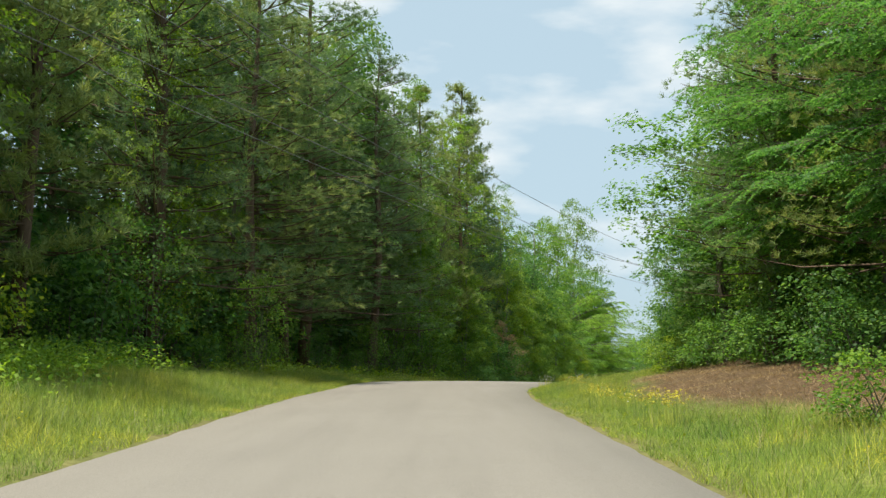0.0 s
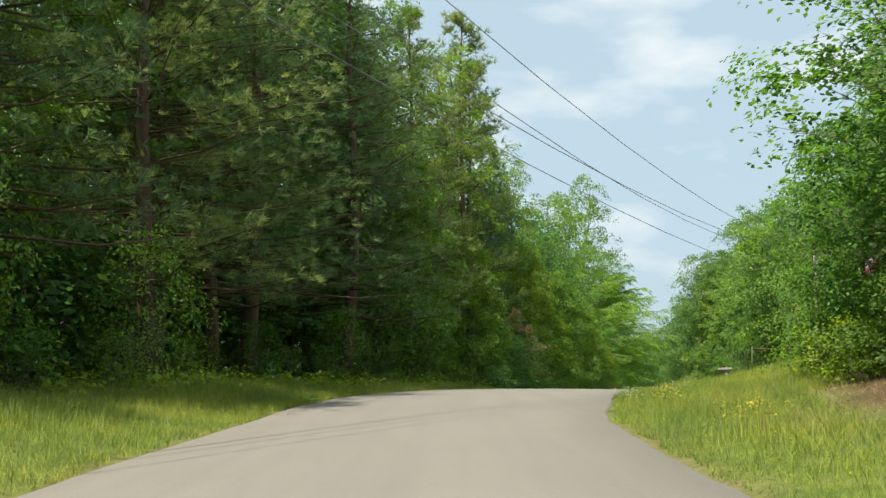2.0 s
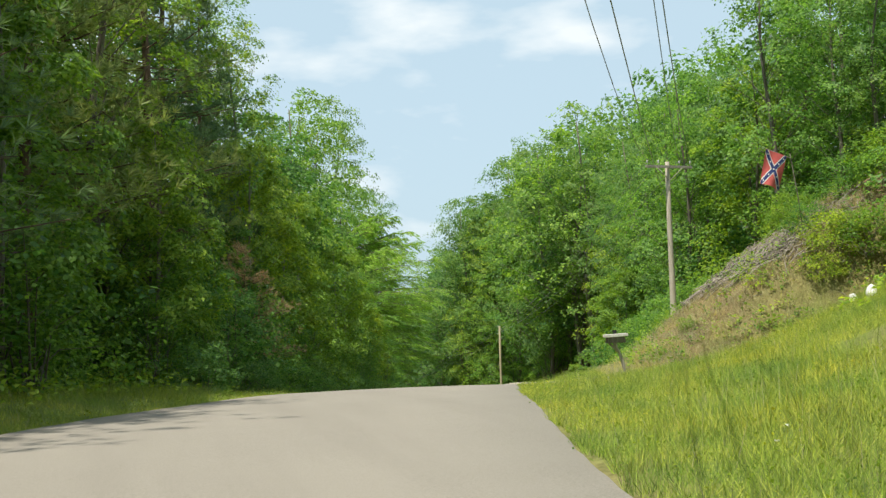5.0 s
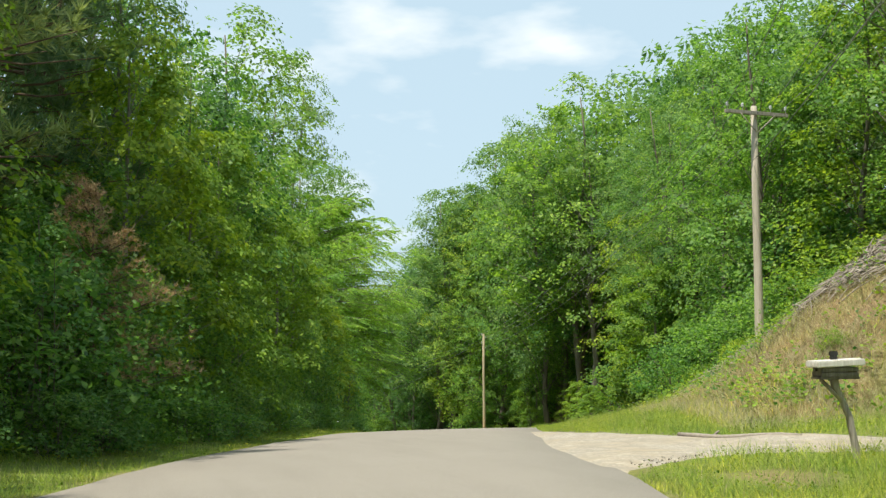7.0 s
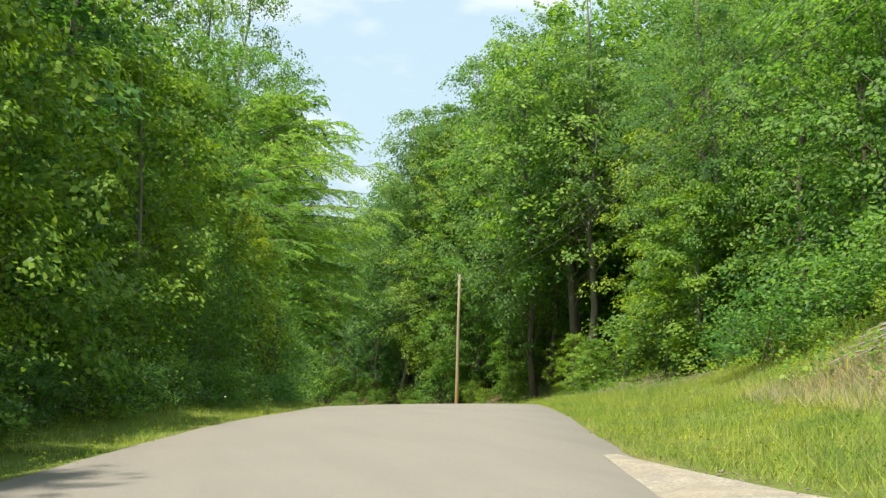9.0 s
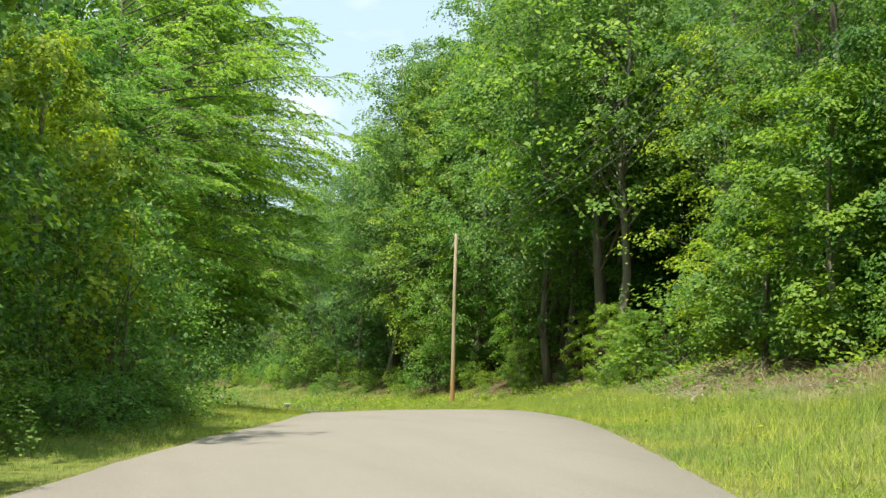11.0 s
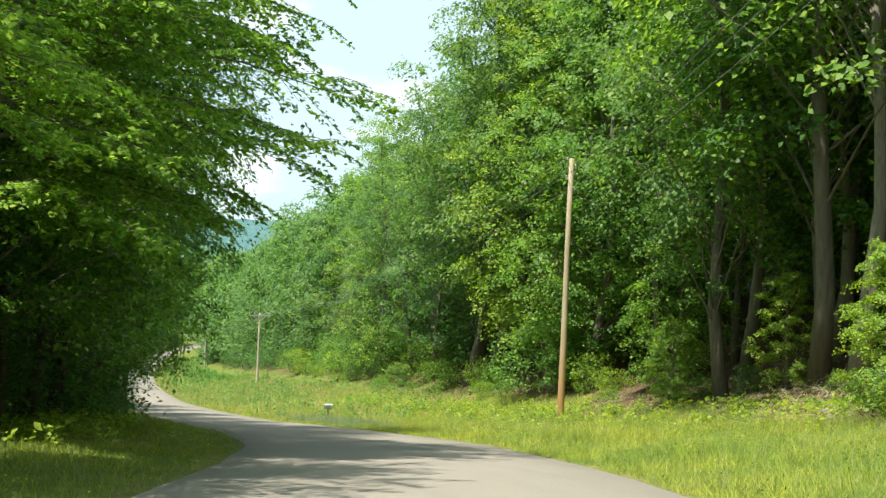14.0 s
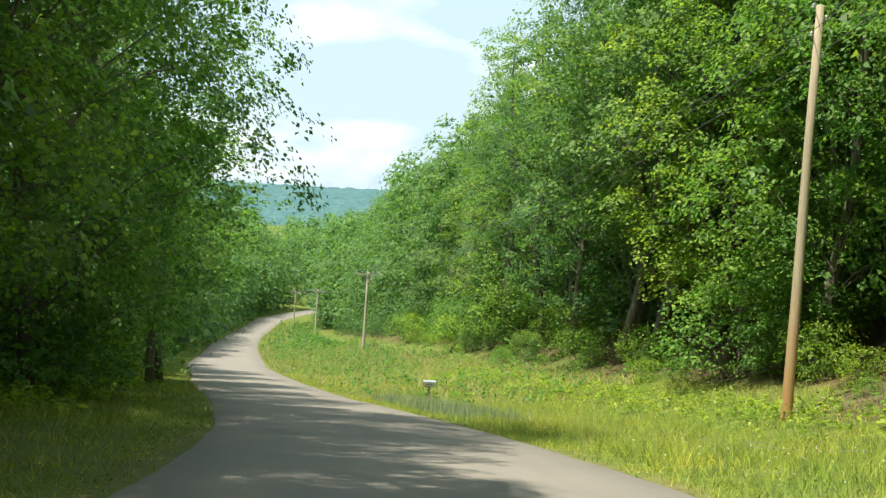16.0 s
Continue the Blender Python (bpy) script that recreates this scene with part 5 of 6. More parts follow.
def hanging_flag(x, y, top):
    """A faded flag hung lengthwise from a bar on a slim staff."""
    g = land(x + 0.8, y + 0.25)
    ob = empty("flag", Matrix.Translation((x + 0.8, y + 0.25, g)), "faded red flag with dark blue diagonal cross on a staff", "flag")
    h = top - g
    part("staff", mesh_of("staff", *tube_arrays([(0.62, 0.2, -0.4), (0.30, 0.1, h * 0.5), (-0.05, 0, h + 0.02)], [0.026, 0.020, 0.014], 8), BARK), None, ob)
    part("bar", mesh_of("bar", *tube_arrays([(0.02, 0, h - 0.20), (-1.34, -0.2, h + 0.215)], [0.02, 0.014], 6), DEAD_WOOD), None, ob)
    W, H = 0.92, 1.55

    def cloth(u, v, lift=0.0):
        """u across and v down, 0 to 1."""
        px = -1.26 + W * u + 0.10 * v * (1 - 2 * u) * 0.5 - 0.36 * v
        pz = h + 0.17 - 0.30 * u - 0.93 * H * v * (1 - 0.03 * math.sin(3 * u))
        py = -0.22 + 0.07 * math.sin(5.5 * u + 2.2 * v) * (0.25 + v) - lift
        return (px, py, pz)

    def sheet(name, us, inside, mat, lift, thick=0.004):
        n, m = us
        verts, faces, ids = [], [], {}
        for sgn in (1, -1):
            for i in range(n + 1):
                for j in range(m + 1):
                    ids[(sgn, i, j)] = len(verts)
                    verts.append(cloth(i / n, j / m, sgn * (lift + thick)))
        for i in range(n):
            for j in range(m):
                if inside((i + 0.5) / n, (j + 0.5) / m):
                    for sgn in (1, -1):
                        q = [ids[(sgn, i, j)], ids[(sgn, i + 1, j)], ids[(sgn, i + 1, j + 1)], ids[(sgn, i, j + 1)]]
                        faces.append(tuple(q if sgn < 0 else reversed(q)))
        part(name, mesh_of(name, verts, faces, mat), None, ob)

    def strap(name, width, mat, lift):
        """Two diagonal bands."""
        verts, faces = [], []
        n = 16
        for flip in (0, 1):
            for sgn in (1, -1):
                o = len(verts)
                for i in range(n + 1):
                    t = i / n
                    for e in (-1, 1):
                        u, v = t + e * width / W * 0.5 * 0.86, t - e * width / H * 0.5 * 0.51
                        u, v = min(1, max(0, u)), min(1, max(0, v))
                        verts.append(cloth(1 - u if flip else u, v, sgn * (lift + (0.001 if flip else 0))))
                for i in range(n):
                    q = (o + 2 * i, o + 2 * i + 1, o + 2 * i + 3, o + 2 * i + 2)
                    faces.append(q)
        part(name, mesh_of(name, verts, faces, mat), None, ob)

    sheet("cloth", (14, 20), lambda u, v: True, FLAG_RED, 0.0)
    strap("white_edging", 0.20, FLAG_WHITE, 0.008)
    strap("blue_band", 0.13, FLAG_BLUE, 0.013)
    verts, faces = [], []
    for flip in (0, 1):
        for t in (0.12, 0.31, 0.5, 0.69, 0.88):
            for sgn in (1, -1):
                o = len(verts)
                for k in range(6):
                    u, v = t + 0.034 / W * math.cos(k * 1.0472), t + 0.034 / H * math.sin(k * 1.0472)
                    verts.append(cloth(1 - u if flip else u, v, sgn * 0.019))
                faces.append(tuple(range(o, o + 6)))
    part("white_spots", mesh_of("white_spots", verts, faces, FLAG_WHITE), None, ob)


def pipe_gate(x, y, turn):
    ob = empty("pipe_gate", Matrix.Translation((x, y, land(x, y))) @ Matrix.Rotation(turn, 4, "Z"), "rusty steel pipe gate with timber end post on the bank", "gate")
    inv = ob.matrix_basis.inverted()

    def at(d, up):
        p = ob.matrix_basis @ Vector((d, 0, 0))
        return inv @ Vector((p.x, p.y, up + ob.matrix_basis.translation.z - 0.012 * d))
    part("post", mesh_of("post", *tube_arrays([at(0, -0.5), at(0, 0.4), at(0.01, 0.99)], [0.021, 0.020, 0.018], 9), MOSSY_WOOD), None, ob, "thin mossy timber post")
    part("post", mesh_of("post", *tube_arrays([at(4.6, -0.6), at(4.6, 0.95)], [0.06, 0.055], 8), RUST), None, ob)
    part("rail", mesh_of("rail", *tube_arrays([at(0.05, 0.92), at(2.3, 0.91), at(4.7, 0.93)], [0.020] * 3, 8), RUST), None, ob)
    part("rail", mesh_of("rail", *tube_arrays([at(0.05, 0.57), at(2.3, 0.56), at(4.7, 0.58)], [0.007] * 3, 8), RUST), None, ob)
    part("upright", mesh_of("upright", *tube_arrays([at(1.2, 0.565), at(1.2, 0.915)], [0.010] * 2, 6), RUST), None, ob)
    part("upright", mesh_of("upright", *tube_arrays([at(3.2, 0.57), at(3.2, 0.915)], [0.010] * 2, 6), RUST), None, ob)


def edge_log(x0, y0, x1, y1):
    """A weathered log lying along the outer edge of the gravel."""
    ob = empty("log", Matrix.Translation((x0, y0, land(x0, y0))), "weathered grey-brown log lying at the gravel's edge", "log")
    pts = []
    for i in range(8):
        f = i / 7
        x, y = x0 + (x1 - x0) * f + 0.03 * math.sin(5 * f), y0 + (y1 - y0) * f
        pts.append((x - x0, y - y0, land(x, y) - land(x0, y0) + 0.055))
    part("stem", mesh_of("stem", *tube_arrays(pts, [0.045, 0.055, 0.052, 0.05, 0.05, 0.045, 0.04, 0.035], 10), DEAD_WOOD), None, ob)
    part("stub", mesh_of("stub", *tube_arrays([pts[2], (pts[2][0] + 0.12, pts[2][1] - 0.05, pts[2][2] + 0.12)], [0.03, 0.02], 6), DEAD_WOOD), None, ob)


def crumpled_bag(x, y, up, size, seed):
    """A crumpled white plastic bag."""
    bm = bmesh.new()
    bmesh.ops.create_icosphere(bm, subdivisions=3, radius=size)
    for v in bm.verts:
        n = noise.noise(v.co * (2.2 / size * 0.5) + Vector((seed, 0, 0)))
        v.co *= 1 + 0.35 * n
        v.co.z = v.co.z * 1.15 + (0.4 * size if v.co.z > 0.6 * size else 0)
    ob = part("plastic_bag", bm, FLAG_WHITE, None, "", Matrix.Translation((x, y, land(x, y) + up)))
    tagged(ob, "small crumpled white plastic bag by the gate", "bag", "litter by the gate")


edge_log(15.95, 83.3, 16.55, 79.9)
wooden_mailbox(14.35, 75.6)
steel_mailbox(30.1, 190.3)
hanging_flag(26.55, 87.5, 8.55)
pipe_gate(10.42, 56.3, radians(12))
crumpled_bag(18.3, 69.2, 0.11, 0.13, 1.0)
crumpled_bag(18.7, 70.6, 0.10, 0.11, 2.0)


# ---- fallen wood, brush and stones ----
def fallen_branch(x, y, turn, long, thick, seed, wood=DEAD_WOOD, label="bleached fallen tree branch lying in the grass"):
    rng = random.Random(seed)
    ob = empty("fallen_branch", Matrix.Translation((x, y, land(x, y))), label, "branch", "fallen branches")
    way = Vector((math.cos(turn), math.sin(turn), 0))

    def on_land(p, up):
        return (p.x, p.y, land(x + p.x, y + p.y) - land(x, y) + up)
    pts = [on_land(way * long * f + Vector((0, 0.08 * long * math.sin(4 * f + seed), 0)), thick + 0.06 + 0.10 * f) for f in np.linspace(0, 1, 7)]
    part("limb", mesh_of("limb", *tube_arrays(pts, [thick * (1 - 0.75 * i / 6) for i in range(7)], 8), wood), None, ob)
    for k in range(5):
        p = Vector(pts[1 + k])
        q = p + way * rng.uniform(0.3, 0.7) + Vector((rng.uniform(-0.5, 0.5), rng.uniform(-0.5, 0.5), rng.uniform(-0.05, 0.15)))
        part("twig", mesh_of("twig", *tube_arrays([p, p.lerp(q, 0.5) + Vector((0, 0, 0.05)), q], [thick * 0.35, thick * 0.22, 0.006], 5), wood), None, ob)


def leaning_stem(x, y, lean_x, up):
    """A thin dead sapling that leans over."""
    ob = empty("dead_sapling", Matrix.Translation((x, y, land(x, y))), "thin tan dead sapling leaning in the dark wood's edge", "sapling")
    part("stem", mesh_of("stem", *tube_arrays([(0.1, 0, -0.2), (0, 0, 0), (lean_x * 0.5, 0.05, up * 0.52), (lean_x, 0.1, up)], [0.05, 0.045, 0.035, 0.015], 7), TAN_WOOD), None, ob)
    part("twig", mesh_of("twig", *tube_arrays([(lean_x * 0.7, 0.07, up * 0.71), (lean_x * 0.7 + 0.25, 0.0, up * 0.86)], [0.014, 0.005], 5), TAN_WOOD), None, ob)


leaning_stem(44.6, 170.5, -1.7, 2.1)
fallen_branch(28.6, 119.8, radians(62), 2.3, 0.045, 1)
fallen_branch(40.3, 152.0, radians(35), 2.6, 0.07, 2)
fallen_branch(42.0, 155.0, radians(60), 2.2, 0.05, 3)
fallen_branch(26.8, 92.0, radians(60), 2.0, 0.06, 4)
fallen_branch(27.6, 89.5, radians(120), 2.2, 0.05, 5)
fallen_branch(12.4, 53.3, radians(75), 3.7, 0.055, 10, BARK, "dark fallen branch lying on the grassy bank")
fallen_branch(39.2, 143.8, radians(55), 2.6, 0.06, 7)
fallen_branch(37.0, 138.2, radians(20), 1.8, 0.04, 8)
fallen_branch(41.2, 149.5, radians(75), 3.0, 0.05, 9)
fallen_branch(37.5, 165.0, radians(160), 2.6, 0.03, 6)


def brush(spots, seed, label, long=1.5, thick=0.026, wood=DEAD_WOOD):
    """Sticks and dead boughs strewn over the ground."""
    rng = random.Random(seed)
    pieces = []
    for x0, y0, x1, y1, spread, n in spots:
        for _ in range(n):
            f = rng.random()
            x, y = x0 + (x1 - x0) * f + rng.gauss(0, spread), y0 + (y1 - y0) * f + rng.gauss(0, spread)
            a, ln = rng.uniform(0, 6.28), rng.uniform(0.2 * long, long)
            q = (x + ln * math.cos(a), y + ln * math.sin(a))
            up = rng.uniform(0.02, 0.23 * long)
            p0, p2 = Vector((x, y, land(x, y) + up * 0.3)), Vector((q[0], q[1], land(*q) + up + rng.uniform(0, 0.25)))
            mid = p0.lerp(p2, 0.5) + Vector((rng.gauss(0, 0.06), rng.gauss(0, 0.06), 0.05))
            r = rng.uniform(0.3 * thick, thick)
            pieces.append(tube_arrays([p0, mid, p2], [r, r * 0.8, r * 0.3], 4, False))
    tagged(new("brush_pile", mesh_of("brush_pile", *join_arrays(pieces), wood)), label, "brush", "", "stuff")


brush(((25.2, 97.0, 26.9, 87.5, 0.42, 2400), (27.2, 92.0, 28.6, 86.5, 1.3, 320)), 8, "grey dead sticks and brush strewn down the bank", 1.5, 0.036)
brush(((33.6, 124.5, 40.0, 141.5, 1.0, 420), (40.0, 141.5, 44.5, 158.0, 1.2, 260), (40.5, 150.0, 44.0, 160.0, 1.1, 260)), 9, "pale dead sticks and brush at the wood's edge", 0.9, 0.016, TAN_WOOD)


# ---- grass, weeds and flowers ----
GRID_Y, GRID_D = np.concatenate([np.arange(0.0, 300.0, 0.5), np.arange(300.0, 420.1, 2.0)]), np.arange(-16.0, 20.1, 0.4)
GRID_Z = np.array([[land(float(road_x(y)) + d, y) for d in GRID_D] for y in GRID_Y])


def land_many(x, y):
    """The ground's height at many places near the road."""
    fy = np.clip(np.interp(y, GRID_Y, np.arange(len(GRID_Y))), 0, len(GRID_Y) - 1.001)
    fd = np.clip((x - road_x(y) + 16.0) / 0.4, 0, len(GRID_D) - 1.001)
    i, j = fy.astype(int), fd.astype(int)
    a, b = fy - i, fd - j
    return (GRID_Z[i, j] * (1 - b) + GRID_Z[i, j + 1] * b) * (1 - a) + (GRID_Z[i + 1, j] * (1 - b) + GRID_Z[i + 1, j + 1] * b) * a


def patchy(x, y):
    """Slow uneven growth, about -1 to 1."""
    return 0.5 * (np.sin(0.9 * x + 1.3 * np.sin(0.37 * y)) * np.sin(0.61 * y + 0.8 * np.sin(0.5 * x)) + np.sin(2.3 * x + 1.7 * y) * np.sin(1.9 * y - 0.7 * x))


def blades(name, n, place, tall, wide, material, label, seed, bend=1.3):
    """Grass blades: place(rng, n) gives x, y arrays; heights by tall(x, y, rng)."""
    rng = np.random.default_rng(seed)
    xs, ys = place(rng, n)
    zs = land_many(xs, ys)
    base = np.stack([xs, ys, zs - 0.02], 1)
    h = tall(xs, ys, rng)[:, None]
    a = rng.random(len(xs)) * 6.283
    side = np.stack([np.cos(a), np.sin(a), np.zeros(len(xs))], 1)
    b = rng.random(len(xs)) * 6.283
    over = np.stack([np.cos(b), np.sin(b), np.zeros(len(xs))], 1) * (rng.random((len(xs), 1)) * bend * h)
    upv = np.array([0, 0, 1.0])
    w = (wide * (0.6 + 0.8 * rng.random(len(xs))))[:, None]
    v = np.stack([base - side * w, base + side * w, base + over + upv * h], 1).reshape(-1, 3)
    me = mesh_fast(name, v, np.arange(len(v)).reshape(-1, 3), material)
    return tagged(new(name, me), label, "grass", "", "stuff")


def on_driveway(x, y):
    s = x - road_x(y) - 2.95
    return (s > -0.2) & (y > np.interp(s, APRON_S, APRON_NEAR)) & (y < np.interp(s, APRON_S, APRON_FAR))


def verge(y0, y1, left, right, tight):
    """Places beside the road: left and right widths as functions of y; tight pulls them towards the tarmac."""
    def place(rng, n):
        y = y0 + (y1 - y0) * rng.random(n)
        f = rng.random(n) ** tight
        q = np.arange(y0, y1 + 1.0, 1.0)
        lw, rw = np.interp(y, q, [left(k) for k in q]), np.interp(y, q, [right(k) for k in q])
        pick = rng.random(n) * (lw + rw) < lw
        slope = 1.045
        ragged = 0.12 * np.sin(y * 2.1) + 0.08 * np.sin(y * 5.3)
        edge = half_width(y) * slope + ragged * 0.5
        d = np.where(pick, -(edge + f * lw), edge + f * rw)
        x = road_x(y) + d
        dd = x - road_x(y)
        bare = (dd > 7.2 + 0.8 * patchy(x, y)) & (y > 84) & (y < 99) | (dd > 8.5) & (y > 56) & (y < 62)
        bare |= np.hypot(x - 12.95, (y - 74.4) * 0.7) < 0.75 + 0.25 * patchy(x * 2, y * 2)
        dry = (y > 114) & (y < 176) & (dd > np.interp(y, (112, 126, 138, 146, 158, 176), (7.8, 7.8, 9.2, 11.6, 13.8, 14.2)) + 0.8 * patchy(x, y))
        keep = ~on_driveway(x, y) & ~(bare & (rng.random(n) < 0.88)) & ~(dry & (rng.random(n) < 0.96))
        return x[keep], y[keep]
    return place


def verge_left(y):
    return tree_line_left(y) - HALF + 0.6


def verge_right(y):
    if y < 40:   # a narrow strip below the shaded slope
        return float(np.interp(y, (14, 20, 26, 40), (3.5, 2.2, 1.8, 3.6)))
    return min(13.0, tree_line_right(y) - HALF + (0.4 if y > 46 else -0.9))


def grass_height(low, high):
    def tall(x, y, rng):
        d = np.abs(x - road_x(y)) - HALF
        clump = patchy(x, y)
        shade = np.where((x < road_x(y)) & (y > 78), 0.68, 1.0)
        return shade * (low + (high - low) * np.clip(d / 2.2, 0, 1)) * (0.55 + 0.8 * rng.random(len(x))) * (1 + 0.55 * clump)
    return tall


blades("grass", 330000, verge(6, 75, verge_left, verge_right, 1.25), grass_height(0.08, 0.25), 0.0038, GRASS_BLADE, "fresh green uncut grass on the road verges", 1)
blades("grass", 270000, verge(75, 150, verge_left, verge_right, 1.25), grass_height(0.08, 0.25), 0.0040, GRASS_BLADE, "fresh green uncut grass on the road verges", 2)
blades("grass", 140000, verge(150, 225, verge_left, verge_right, 1.1), grass_height(0.11, 0.30), 0.007, GRASS_BLADE, "fresh green uncut grass on the road verges", 5)
blades("grass", 40000, verge(225, 299, verge_left, verge_right, 1.0), grass_height(0.12, 0.36), 0.018, GRASS_BLADE, "fresh green uncut grass on the road verges", 3)
blades("grass", 150000, verge(44, 76, lambda y: 0.1, verge_right, 0.9), grass_height(0.06, 0.19), 0.0034, GRASS_BLADE, "short fresh green grass on the bank below the gate", 15)
blades("dry_grass", 24000, verge(8, 200, verge_left, verge_right, 0.9), grass_height(0.15, 0.40), 0.003, STRAW, "pale dry grass stalks and seed heads on the verges", 4, 0.5)


def weeds(name, n, place, material, label, seed, up, size):
    """Low broad-leaved weeds: little tufts of leaves."""
    rng = np.random.default_rng(seed)
    xs, ys = place(rng, n)
    cs, ns, ss = [], [], []
    for x, y in zip(xs, ys):
        z = land(x, y)
        m = 9
        h = up * (0.5 + rng.random())
        off = rng.normal(0, 0.13, (m, 3)) * (1, 1, 0)
        off[:, 2] = h * (0.25 + 0.75 * rng.random(m))
        cs.append(np.array([x, y, z]) + off)
        ns.append(np.array([0, 0, 1.0]) + rng.normal(0, 0.45, (m, 3)))
        ss.append(size * (0.6 + 0.8 * rng.random(m)))
    v, f = leaves(np.concatenate(cs), np.concatenate(ns), np.concatenate(ss), rng)
    tagged(new(name, mesh_fast(name, v, f, material)), label, "weeds", "", "stuff")


def edge_band(y0, y1, sides):
    def place(rng, n):
        y = y0 + (y1 - y0) * rng.random(n)
        s = rng.choice(sides, n)
        line = np.array([tree_line_left(q) if k < 0 else min(14.0, tree_line_right(q)) for q, k in zip(y, s)])
        x = road_x(y) + s * (line - np.abs(rng.normal(0, 1.3, n)) + 0.5)
        keep = ~on_driveway(x, y) & ~((s > 0) & (y < 46))
        return x[keep], y[keep]
    return place


weeds("weeds", 900, lambda rng, n: (-9.6 + 1.0 * rng.normal(size=n), 18 + 15 * rng.random(n)), LEAF_BRIGHT, "tall yellow-green weeds at the edge of the verge", 5, 0.62, 0.07)
weeds("weeds", 4000, edge_band(8, 215, (-1, 1)), LEAF_BRIGHT, "bright green low weeds along the foot of the woods", 6, 0.42, 0.10)
weeds("weeds", 4500, verge(112, 215, lambda y: 0.3, lambda y: 11.0, 0.8), WEED_LEAF, "green broad-leaved weeds in the wide grassy verge", 8, 0.19, 0.030)
weeds("weeds", 6500, verge(46, 104, lambda y: 0.3, lambda y: 11.0, 0.8), WEED_LEAF, "yellow-green weeds on the grassy bank", 9, 0.15, 0.024)
weeds("weeds", 3500, verge(10, 200, verge_left, verge_right, 0.8), WEED_LEAF, "green broad-leaved weeds among the verge grass", 7, 0.15, 0.026)


def flowers(name, spots, material, label, seed, up, size):
    rng = np.random.default_rng(seed)
    cs, stems = [], []
    for x0, y0, sx, sy, n in spots:
        for _ in range(n):
            x, y = rng.normal(x0, sx), rng.normal(y0, sy)
            if abs(x - float(road_x(y))) < 3.4:
                continue
            z = land(x, y) + up * (0.7 + 0.5 * rng.random())
            cs.append((x, y, z))
            stems.append(((x + 0.03, y, land(x, y)), (x, y, z)))
    cs = np.array(cs)
    k = 5
    c = np.repeat(cs, k, 0) + rng.normal(0, size * 0.55, (len(cs) * k, 3)) * (1, 1, 0.5)
    v, f = leaves(c, np.array([0, 0, 1.0]) + rng.normal(0, 0.5, c.shape), size * (0.7 + 0.6 * rng.random(len(c))), rng, 1.1)
    ob = empty(name, Matrix.Identity(4), label, "flowers", "", "stuff")
    part("petals", mesh_fast("petals", v, f, material), None, ob)
    sv = np.array([[(p[0] - 0.004, p[1], p[2]), (p[0] + 0.004, p[1], p[2]), q] for p, q in stems]).reshape(-1, 3)
    part("stems", mesh_fast("stems", sv, np.arange(len(sv)).reshape(-1, 3), GRASS_BLADE), None, ob)


flowers("yellow_flowers", ((4.75, 42.3, 0.15, 0.20, 22), (4.45, 41.8, 0.16, 0.22, 34), (3.9, 33.1, 0.18, 0.7, 60), (3.45, 25.9, 0.12, 0.5, 36), (3.5, 24.4, 0.14, 0.6, 44), (3.6, 23.2, 0.14, 0.4, 26), (3.9, 22.2, 0.14, 0.25, 30), (3.85, 20.9, 0.16, 0.25, 36), (4.0, 20.4, 0.16, 0.3, 44), (3.9, 19.3, 0.16, 0.4, 40), (-8.6, 27.0, 0.8, 2.5, 40)), YELLOW_PETAL, "yellow ragwort flowers in the verge grass", 11, 0.46, 0.023)
flowers("white_flowers", ((3.98, 43.0, 0.14, 0.30, 40), (3.86, 42.4, 0.12, 0.2, 16), (5.4, 46.4, 0.25, 0.4, 26), (5.65, 45.2, 0.15, 0.3, 14), (3.65, 22.2, 0.06, 0.1, 5), (9.2, 51.0, 1.2, 1.6, 18), (22.8, 98.0, 0.8, 2.0, 30), (27.5, 118.0, 1.0, 4.0, 40), (7.2, 93.0, 0.4, 1.6, 40), (8.4, 97.5, 0.4, 1.6, 40), (10.0, 102.5, 0.5, 1.6, 40), (12.0, 108.0, 0.5, 2.0, 40), (15.6, 119.0, 0.4, 2.0, 40), (18.6, 129.0, 0.4, 1.5, 40), (33.0, 158.0, 1.5, 5.0, 60)), WHITE_PETAL, "small white wildflowers and seed heads in the grass", 12, 0.40, 0.015)


# ---- the raw bank above the driveway, and the dry litter at the wood's edge ----
def bank(y0, y1, d0, d1, clumped=0.0):
    """Places on the bank; clumped leaves open patches between."""
    def place(rng, n):
        y, d = y0 + (y1 - y0) * rng.random(n), d0 + (d1 - d0) * rng.random(n)
        x = road_x(y) + d
        keep = ~on_driveway(x, y) & (patchy(x * 0.8 + 3, y * 0.8) > clumped - 0.45 * rng.random(n))
        return x[keep], y[keep]
    return place


def edge_litter(rng, n):
    y = 113 + 62 * rng.random(n)
    x = road_x(y) + np.interp(y, (112, 126, 138, 146, 158, 176), (7.4, 7.4, 8.8, 11.3, 13.3, 13.8)) + 4.0 * rng.random(n) ** 1.3
    return x, y


def even_height(low, high):
    return lambda x, y, rng: low + (high - low) * rng.random(len(x)) ** 1.5


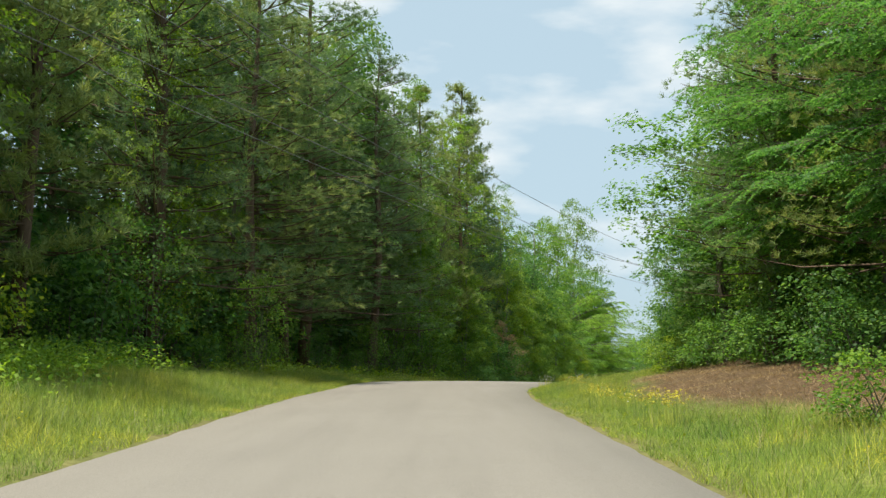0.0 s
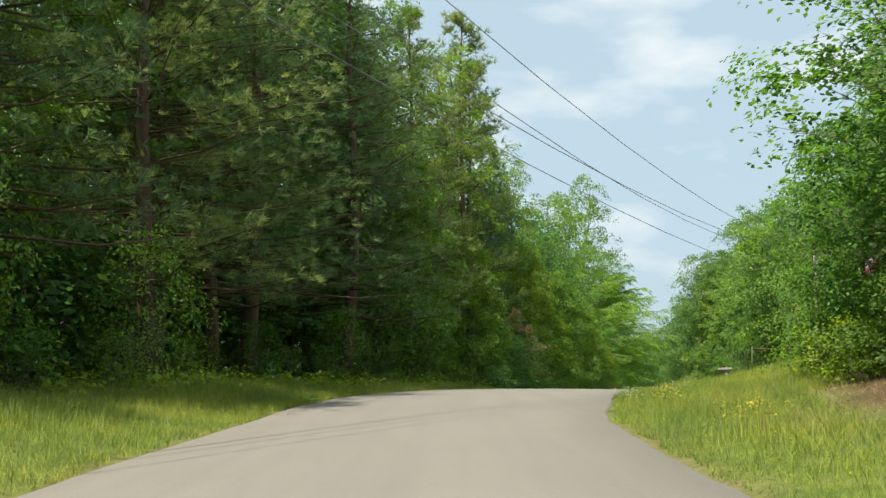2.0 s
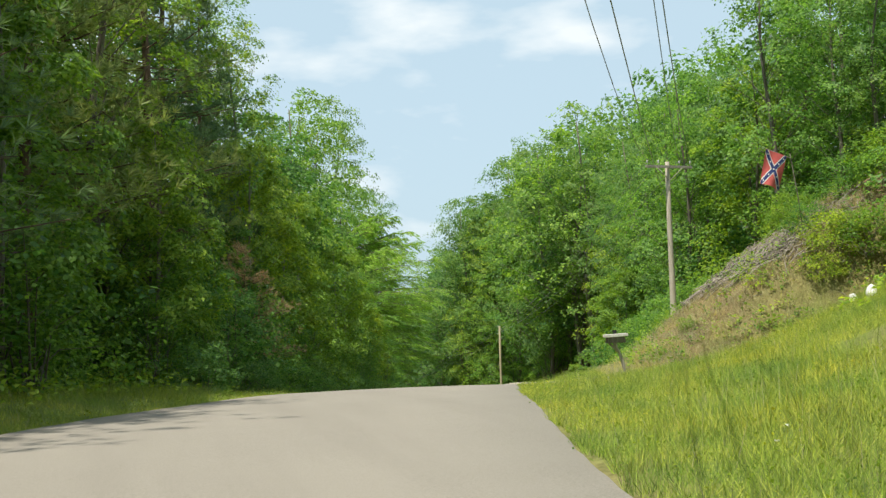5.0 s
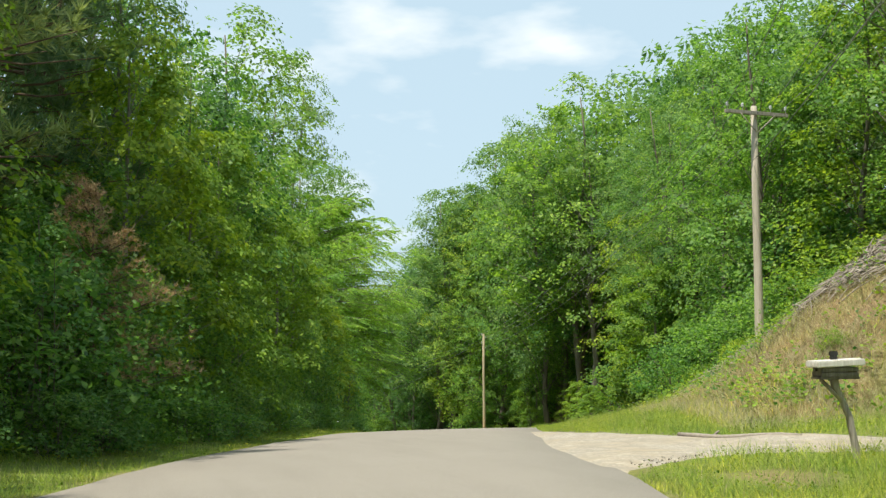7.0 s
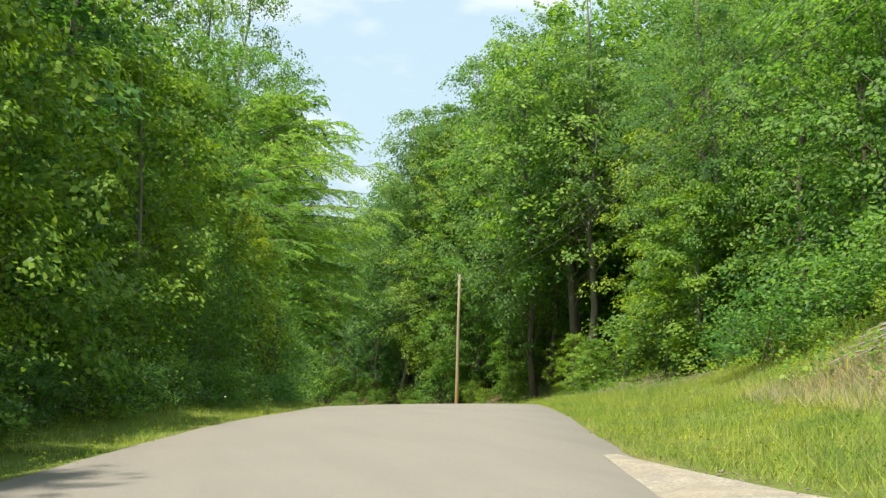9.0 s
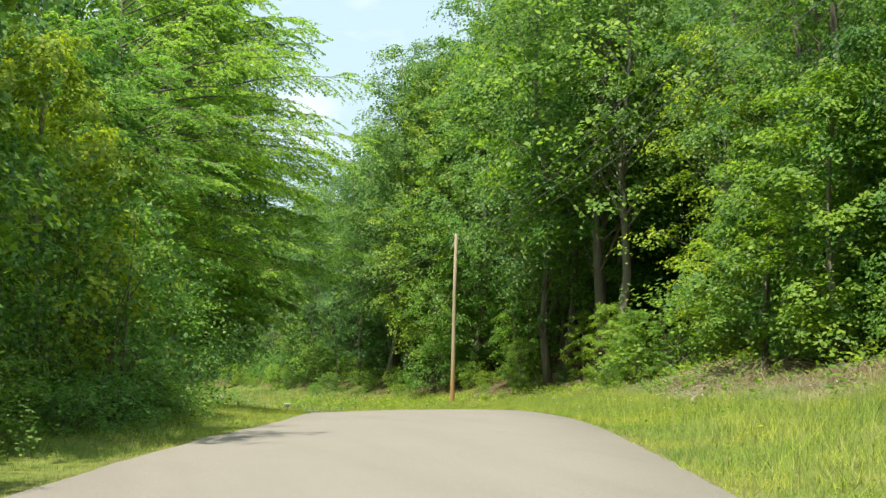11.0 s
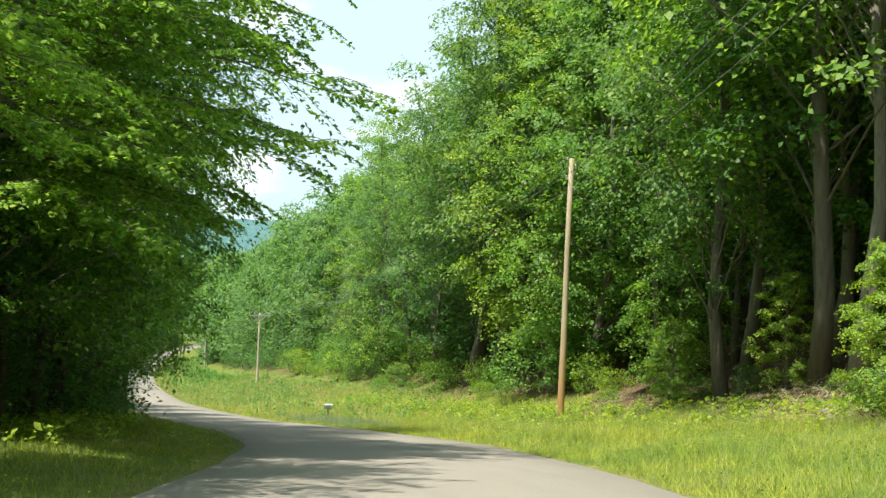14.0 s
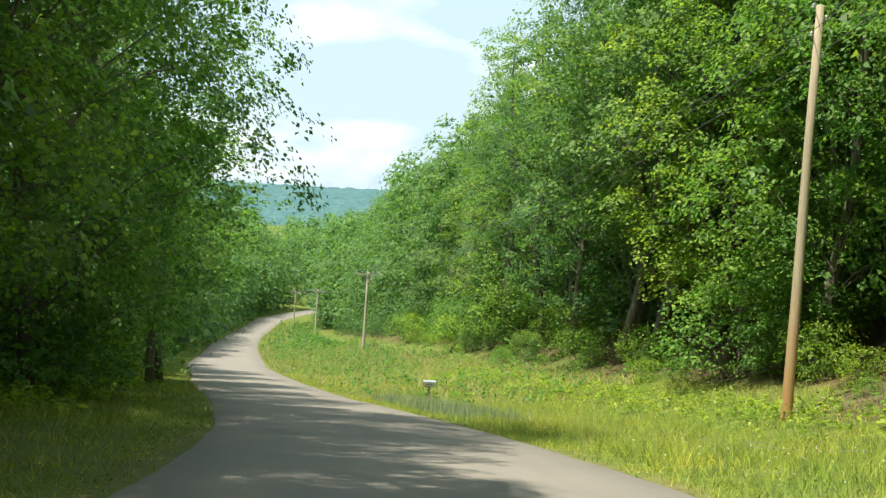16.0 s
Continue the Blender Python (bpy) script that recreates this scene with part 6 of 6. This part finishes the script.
blades("dry_grass", 60000, bank(83, 100, 7.0, 19.5, -0.35), even_height(0.10, 0.38), 0.007, STRAW, "tangled dry grass over the raw clay bank", 21, 1.8)
blades("pine_straw", 32000, lambda rng, n: (4.5 + 5.2 * rng.random(n), 15 + 31 * rng.random(n)), even_height(0.02, 0.13), 0.006, DEAD_GRASS, "brown pine straw and leaf litter on the shaded slope", 35, 5.0)
blades("tall_grass", 6500, lambda rng, n: ((lambda y: (road_x(y) + 4.3 + 2.6 * rng.random(n) ** 1.2, y))(176.5 + 15.5 * rng.random(n))), even_height(0.22, 0.62), 0.008, BLUE_GRASS, "blue-green tall grass in seed beside the mailbox", 36, 0.45)
blades("dead_grass", 45000, bank(84, 99, 8.0, 19.5, -0.6), even_height(0.08, 0.30), 0.007, DEAD_GRASS, "matted brown dead grass and bramble stems on the raw bank", 34, 2.4)
blades("grass", 10000, bank(83, 101, 7.0, 19.5, 0.15), even_height(0.12, 0.48), 0.008, GRASS_BLADE, "tufts of green grass on the raw bank", 22, 0.9)
weeds("weeds", 1300, bank(83, 101, 8.0, 19.5, 0.22), LEAF_BRIGHT, "clumps of yellow-green weeds and brambles on the raw bank", 23, 0.62, 0.075)
weeds("weeds", 700, bank(83, 101, 8.0, 19.5, 0.32), LEAF, "green leafy weeds on the raw bank", 24, 0.5, 0.07)
blades("dry_litter", 42000, edge_litter, even_height(0.04, 0.18), 0.009, STRAW, "pale dry grass and leaf litter at the wood's edge", 25, 3.5)
weeds("weeds", 220, edge_litter, LEAF_BRIGHT, "bright seedlings and brambles in the dry litter", 26, 0.5, 0.095)
blades("dry_grass", 15000, verge(190, 299, lambda y: 0.2, lambda y: 13.0, 0.7), even_height(0.2, 0.7), 0.014, STRAW, "rough dry grass and stalks on the far verge", 27, 0.9)
blades("grass", 26000, verge(297, 418, lambda y: 0.6, lambda y: 9.0, 0.8), even_height(0.2, 0.6), 0.03, GRASS_BLADE, "rough green grass on the far verge", 29)
blades("dry_grass", 8000, verge(297, 418, lambda y: 0.3, lambda y: 9.0, 0.7), even_height(0.3, 0.8), 0.022, STRAW, "rough dry grass on the far verge", 30)
weeds("weeds", 700, verge(285, 418, lambda y: 0.3, lambda y: 10.0, 0.5), LEAF, "dark green weeds and brambles on the far verge", 33, 0.9, 0.22)
weeds("weeds", 900, verge(190, 299, lambda y: 0.2, lambda y: 13.0, 0.6), LEAF, "rough green weeds on the far verge", 28, 0.7, 0.13)


def loose_stones(n, seed):
    """Small stones scattered over the driveway and its edges."""
    rng = np.random.default_rng(seed)
    y, d = 74 + 21 * rng.random(5 * n), 3.5 + 9 * rng.random(5 * n)
    x = road_x(y) + d
    keep = on_driveway(x, y)
    x, y = x[keep][:n], y[keep][:n]
    m = len(x)
    z = land_many(x, y) + 0.045
    unit = np.array([(1, 0, 0), (-1, 0, 0), (0, 1, 0), (0, -1, 0), (0, 0, 0.8), (0, 0, -0.8)])
    size = (0.007 + 0.016 * rng.random(m) ** 3)[:, None, None]
    v = np.stack([x, y, z], 1)[:, None, :] + unit[None] * size * (0.7 + 0.6 * rng.random((m, 6, 3)))
    tri = np.array([(0, 2, 4), (2, 1, 4), (1, 3, 4), (3, 0, 4), (2, 0, 5), (1, 2, 5), (3, 1, 5), (0, 3, 5)])
    f = (tri[None] + 6 * np.arange(m)[:, None, None]).reshape(-1, 3)
    tagged(new("loose_stones", mesh_fast("loose_stones", v.reshape(-1, 3), f, STONE)), "loose grey and tan stones over the gravel driveway", "stones", "", "stuff")


loose_stones(2600, 31)
